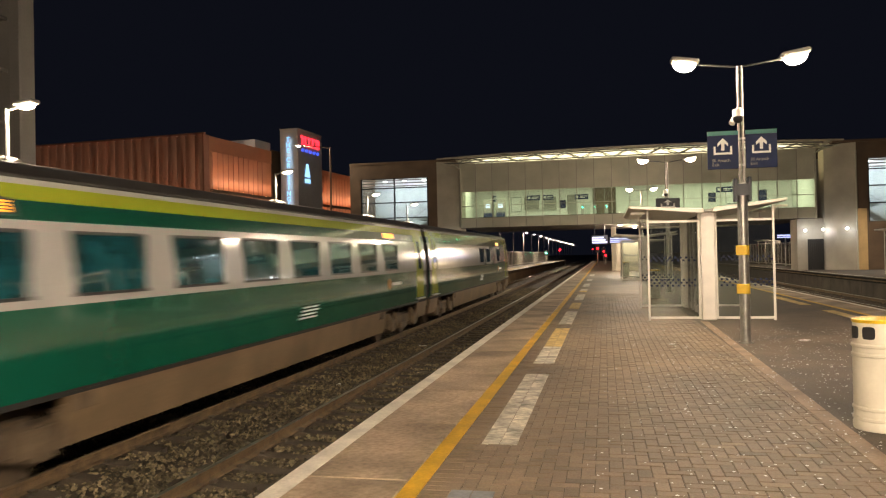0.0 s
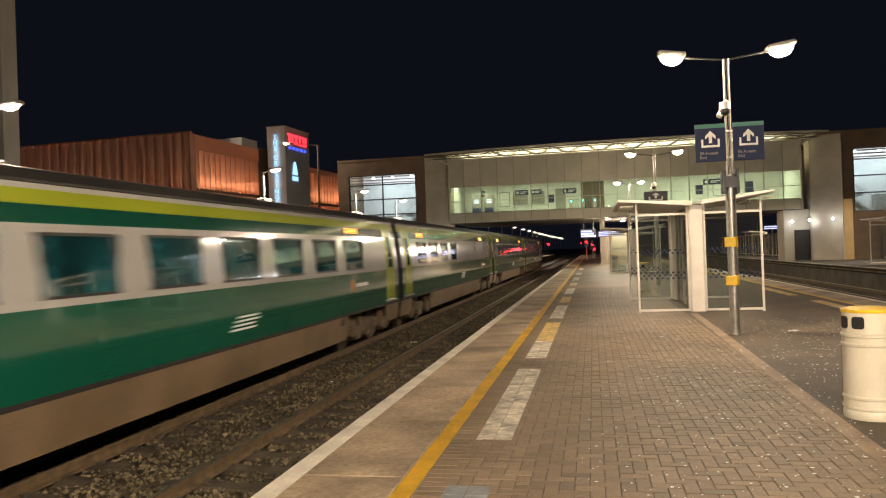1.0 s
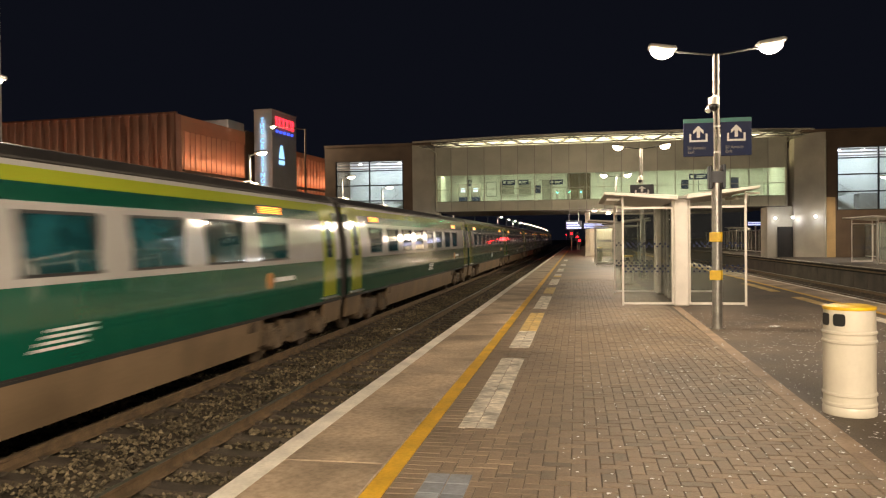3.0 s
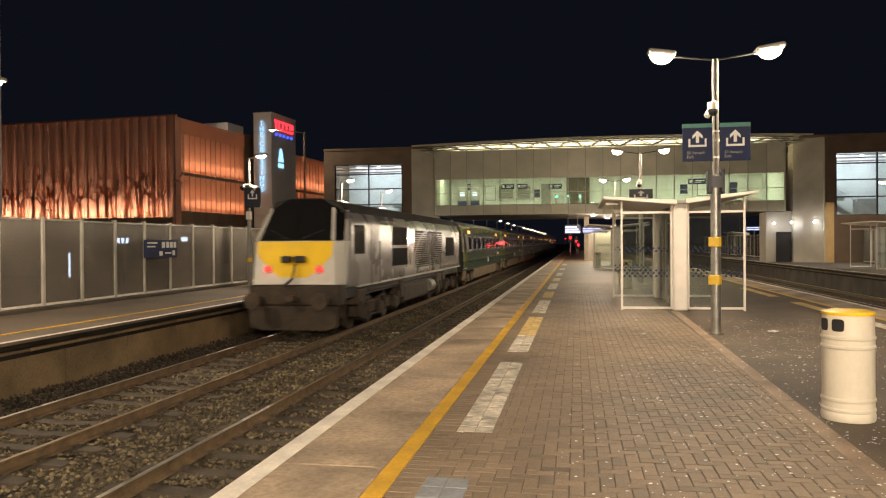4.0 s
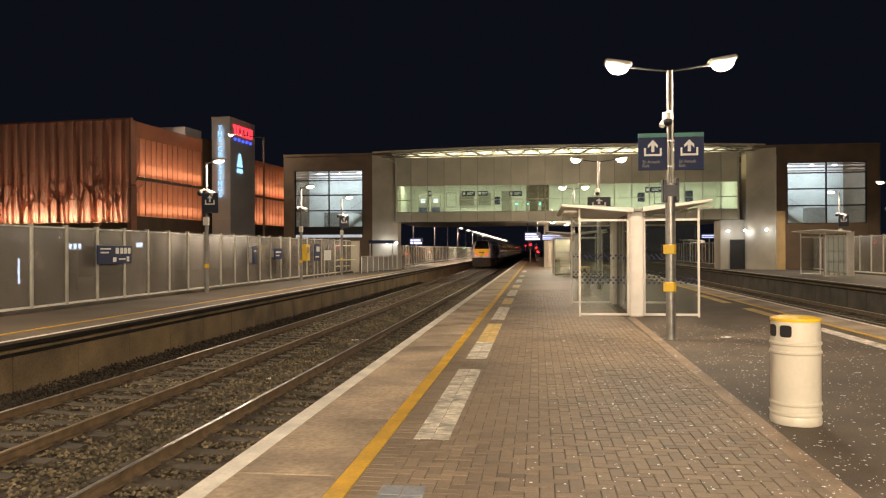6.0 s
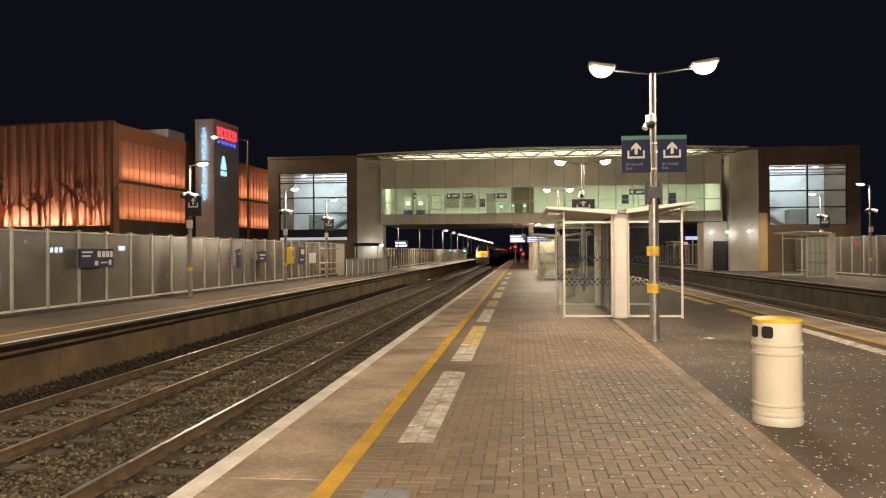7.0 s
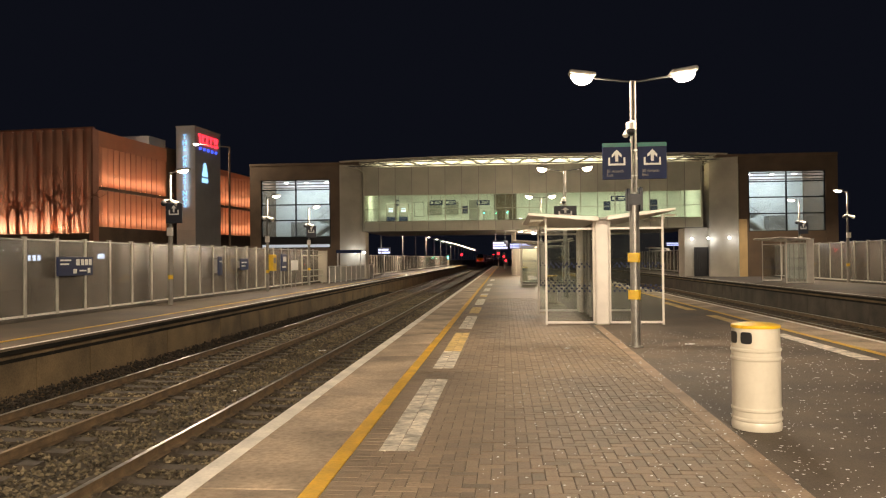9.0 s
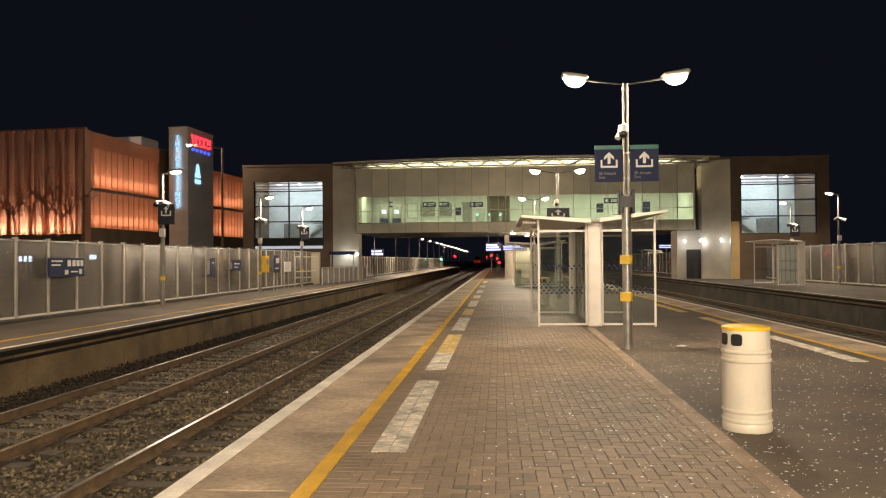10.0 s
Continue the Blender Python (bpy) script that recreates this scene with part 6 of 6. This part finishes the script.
def sapling(x, y, h, label, seed):
    """A thin street tree with a sparse crown of small leaves."""
    t = thing("sapling", pose(x, y, -1.4), label, "tree", "street saplings")
    rng = random.Random(seed)
    bm = bmesh.new()
    cyl(bm, (0, 0, 0), (0.03, 0, h * 0.8), 0.03, 0.015, 8)
    tips = []
    for k in range(9):
        z = h * (0.6 + 0.04 * k)
        a, ln = rng.uniform(0, 6.28), rng.uniform(0.2, 0.45)
        tip = (0.02 + ln * math.cos(a), ln * math.sin(a), z + ln * 0.6)
        cyl(bm, (0.02, 0, z), tip, 0.012, 0.005, 5)
        tips.append(tip)
    part("trunk", bm, M_BROWNB, t)
    bm = bmesh.new()
    for q in tips:
        for k in range(16):
            c = Vector(q) + Vector((rng.gauss(0, 0.1), rng.gauss(0, 0.1), rng.gauss(0, 0.1)))
            u = Vector((rng.gauss(0, 1), rng.gauss(0, 1), rng.gauss(0, 1))).normalized() * 0.045
            w = u.orthogonal().normalized() * 0.022
            bm.faces.new([bm.verts.new(c + d) for d in (-u, w, u, -w)])
    part("crown", bm, M_LEAF, t, "sparse dark leaves", kind="stuff")


sapling(-19.72, 26.0, 4.5, "thin dark street sapling behind the fence", 3)
sapling(-18.51, 30.0, 4.6, "thin dark street sapling behind the fence", 5)


def litter_scrap(x, y, z, w, turn, label):
    t = thing("litter_scrap", pose(x, y, z, 0, 0, turn), label, "litter", "litter scraps")
    bm = bmesh.new()
    n = 5
    g = [[bm.verts.new((w * (i / n - 0.5), w * 0.5 * (j / 3 - 0.5), 0.012 + random.uniform(0, 0.02))) for j in range(4)] for i in range(n + 1)]
    for i in range(n):
        for j in range(3):
            bm.faces.new((g[i][j], g[i + 1][j], g[i + 1][j + 1], g[i][j + 1]))
    r = bmesh.ops.extrude_face_region(bm, geom=bm.faces[:])
    for v in r["geom"]:
        if isinstance(v, bmesh.types.BMVert):
            v.co.z -= 0.012
    part("paper", bm, M_SIGNW, t)


for x, y, z, w, a in ((-5.41, 22.0, -1.1, 0.22, 20), (-5.6, 15.2, -1.1, 0.10, 70), (3.33, 13.94, 0.002, 0.16, 10), (1.09, 13.3, 0.002, 0.10, 50)):
    litter_scrap(x, y, z, w, a, "crumpled scrap of white paper on the ground")


# ---------- block paving ----------
def brick_mesh(name, lx, ly, m):
    bm = bmesh.new()
    g, b, h = 0.003, 0.004, 0.05
    x, y = lx / 2 - g, ly / 2 - g
    lo = [bm.verts.new(p) for p in ((-x, -y, -h), (x, -y, -h), (x, y, -h), (-x, y, -h))]
    mi = [bm.verts.new(p) for p in ((-x, -y, -b), (x, -y, -b), (x, y, -b), (-x, y, -b))]
    hi = [bm.verts.new(p) for p in ((-x + b, -y + b, 0), (x - b, -y + b, 0), (x - b, y - b, 0), (-x + b, y - b, 0))]
    for a, c in ((lo, mi), (mi, hi)):
        for i in range(4):
            j = (i + 1) % 4
            bm.faces.new((a[i], a[j], c[j], c[i]))
    bm.faces.new(hi)
    return mesh_of(bm, name, m)


def herringbone(x0, x1, y0, y1, u=0.1):
    """Centres of 2u by u blocks in a right-angled herringbone, with cut halves at the borders: (x, y, shape)."""
    out = []
    for j in range(int(y0 / u) - 4, int(y1 / u) + 4):
        for i in range(int(x0 / u) - 6, int(x1 / u) + 6):
            k = (i - j) % 4
            if k == 0:
                cells = [(i, j), (i + 1, j)]
            elif k == 3:
                cells = [(i, j), (i, j + 1)]
            else:
                continue
            ins = [(a, b) for a, b in cells if (a + 0.5) * u > x0 and (a + 0.5) * u < x1 and y0 <= b * u <= y1]
            if len(ins) == 2:
                out.append(((cells[0][0] + cells[1][0] + 1) * u / 2, (cells[0][1] + cells[1][1] + 1) * u / 2, "flat" if k == 0 else "tall"))
            elif ins:
                out.append(((ins[0][0] + 0.5) * u, (ins[0][1] + 0.5) * u, "half"))
    return out


PADS = [(2.2, 5.02, M_SLATE, M_SLATE), (6.28, 10.0, M_WORNW, M_WORNW), (11.0, 16.2, M_WORNW, M_WORNY), (17.1, 20.9, M_WORNW, M_WORNW), (22.0, 24.6, M_WORNY, M_WORNY), (26.0, 29.5, M_WORNW, M_WORNW), (31.5, 34.0, M_WORNY, M_WORNW), (36.5, 40.0, M_WORNW, M_WORNW), (44, 47, M_WORNW, M_WORNW), (53, 57, M_WORNW, M_WORNW)]
PX0, PX1 = -1.055, -0.75


def paving():
    t = thing("floor_pavers", pose(0, 0, 0), "brown-grey block pavers in herringbone on the platform", "paving", kind="structure")
    kinds = {k: brick_mesh("paver", a, b, M_PAVER) for k, a, b in (("flat", 0.2, 0.1), ("tall", 0.1, 0.2), ("half", 0.1, 0.1))}
    cells = []
    # border courses along the yellow line, then the field on both sides of the strip
    for j in range(660):
        cells.append((-1.16, -5.95 + 0.1 * j, "flat"))
    cells += herringbone(-1.06, 2.04, -6.0, 30)
    near, rest = [], []
    for c in cells:
        (near if (4.7 < c[1] < 6.6 and -0.6 < c[0] < 2.1 and len(near) < 290) else rest).append(c)
    for x, y, f in near:
        shared("paver", kinds[f], t, pose(x, y, random.uniform(-0.002, 0.002), random.uniform(-0.5, 0.5), random.uniform(-0.5, 0.5), random.uniform(-0.5, 0.5)))
    rng = np.random.default_rng(5)
    src = {}
    for f, me in kinds.items():
        src[f] = (np.array([v.co[:] for v in me.vertices]), [tuple(p.vertices) for p in me.polygons])
    for name, field, m in (("paver_field", rest, M_PAVER),):
        vs, fs, n = [], [], 0
        for x, y, f in field:
            v, pf = src[f]
            w = v + np.array([x, y, rng.uniform(-0.002, 0.002)])
            tx, ty = rng.uniform(-0.01, 0.01, 2)
            w[:, 2] += v[:, 0] * tx + v[:, 1] * ty
            vs.append(w)
            fs += [tuple(i + n for i in q) for q in pf]
            n += len(v)
        me = bpy.data.meshes.new(name)
        me.from_pydata(np.concatenate(vs).tolist(), [], fs)
        me.materials.append(m)
        o = tagged(new(name, me), kind="stuff")
        o.parent = t
    part("far_paving", boxes(((-1.262, 30.0, -0.06), (1.985, 150, -0.001))), M_PAVER, t, "block paving in the distance")
    part("asphalt_field", boxes(((1.985, -20.0, -0.06), (5.98, 150, -0.005))), M_ASPHALT, t, "worn brown asphalt beside the paving")
    # the strip drifts slightly across the platform, slab by slab
    for k in range(19):
        ya, yb = -1.0 + k, -0.008 + k
        xa, xb = 1.885 + 0.016 * (ya - 5.2), 1.885 + 0.016 * (yb - 5.2)
        bm = bmesh.new()
        prism(bm, [(xa, ya), (xa + 0.165, ya), (xb + 0.165, yb), (xb, yb)], -0.05, 0.003 + random.uniform(-0.001, 0.001), "z")
        part("strip_slab", bm, M_STRIP, t, "pale concrete strip slab", 0.003)
    # painted blocks
    for a, b, m1, m2 in PADS:
        rows = max(1, int(round((b - a) / 0.2)))
        p = part("painted_pad", boxes(((PX0, a, -0.05), (PX1, b, -0.008))), M_PAVERBED, t)
        for r in range(rows):
            for c in range(2):
                wd = (PX1 - PX0) / 2
                far_half = r > rows * 0.36
                me = brick_mesh("painted_block", wd, (b - a) / rows, m2 if far_half else m1)
                shared("painted_block", me, p, pose(PX0 + wd * (c + 0.5), a + (b - a) / rows * (r + 0.5), 0.0065 + random.uniform(-0.0015, 0.0015)))
    for a, b in ((12.0, 15.9), (17.6, 20.9), (23.0, 27.0)):
        part("painted_pad", boxes(((5.42, a, -0.05), (5.68, b, 0.005))), M_WORNW if a < 14 else M_WORNY, t, "worn painted dash")


paving()


def pale_specks():
    """Small pale specks on the blocks, denser to the right."""
    rng = np.random.default_rng(11)
    bm = bmesh.new()
    for k in range(4200):
        x, y = rng.uniform(-0.2, 5.6), 4.4 + 12 * rng.random() ** 1.7
        if rng.random() > (0.25 + 0.75 * min(1, max(0, (x - 0.2) / 2.0))):
            continue
        r = 0.004 + 0.014 * rng.random() ** 2
        m = rng.integers(4, 7)
        a0 = rng.uniform(0, 6)
        vs = [bm.verts.new((x + r * rng.uniform(0.6, 1.3) * math.cos(a0 + 2 * math.pi * i / m), y + r * rng.uniform(0.6, 1.3) * math.sin(a0 + 2 * math.pi * i / m), 0.004)) for i in range(m)]
        c = bm.verts.new((x, y, 0.008))
        for i in range(m):
            bm.faces.new((vs[i], vs[(i + 1) % m], c))
    o = part("paving_specks", bm, M_SIGNW)
    tagged(o, "small pale specks on paving", "grit", kind="stuff")


pale_specks()



# ---------- movement ----------
LOCO_FACE = [(0.0, -154.6), (0.5, -133.0), (1.0, -111.5), (1.5, -90.0), (2.0, -68.6), (2.5, -46.6), (3.1, -20.2), (3.8, 10.4), (4.1, 23.5), (4.5, 41.0), (5.0, 61.6), (5.5, 82.2), (6.2, 111.3), (7.5, 165.5), (8.5, 207.5), (10.0, 270.0)]


def motions():
    for v, dy in [(loco, 0.0)] + [(c, LOCO + COACH * k) for k, c in enumerate(coaches)]:
        walk(v, [(s, pose(TX, y + dy, RAIL_Z)) for s, y in LOCO_FACE])


motions()
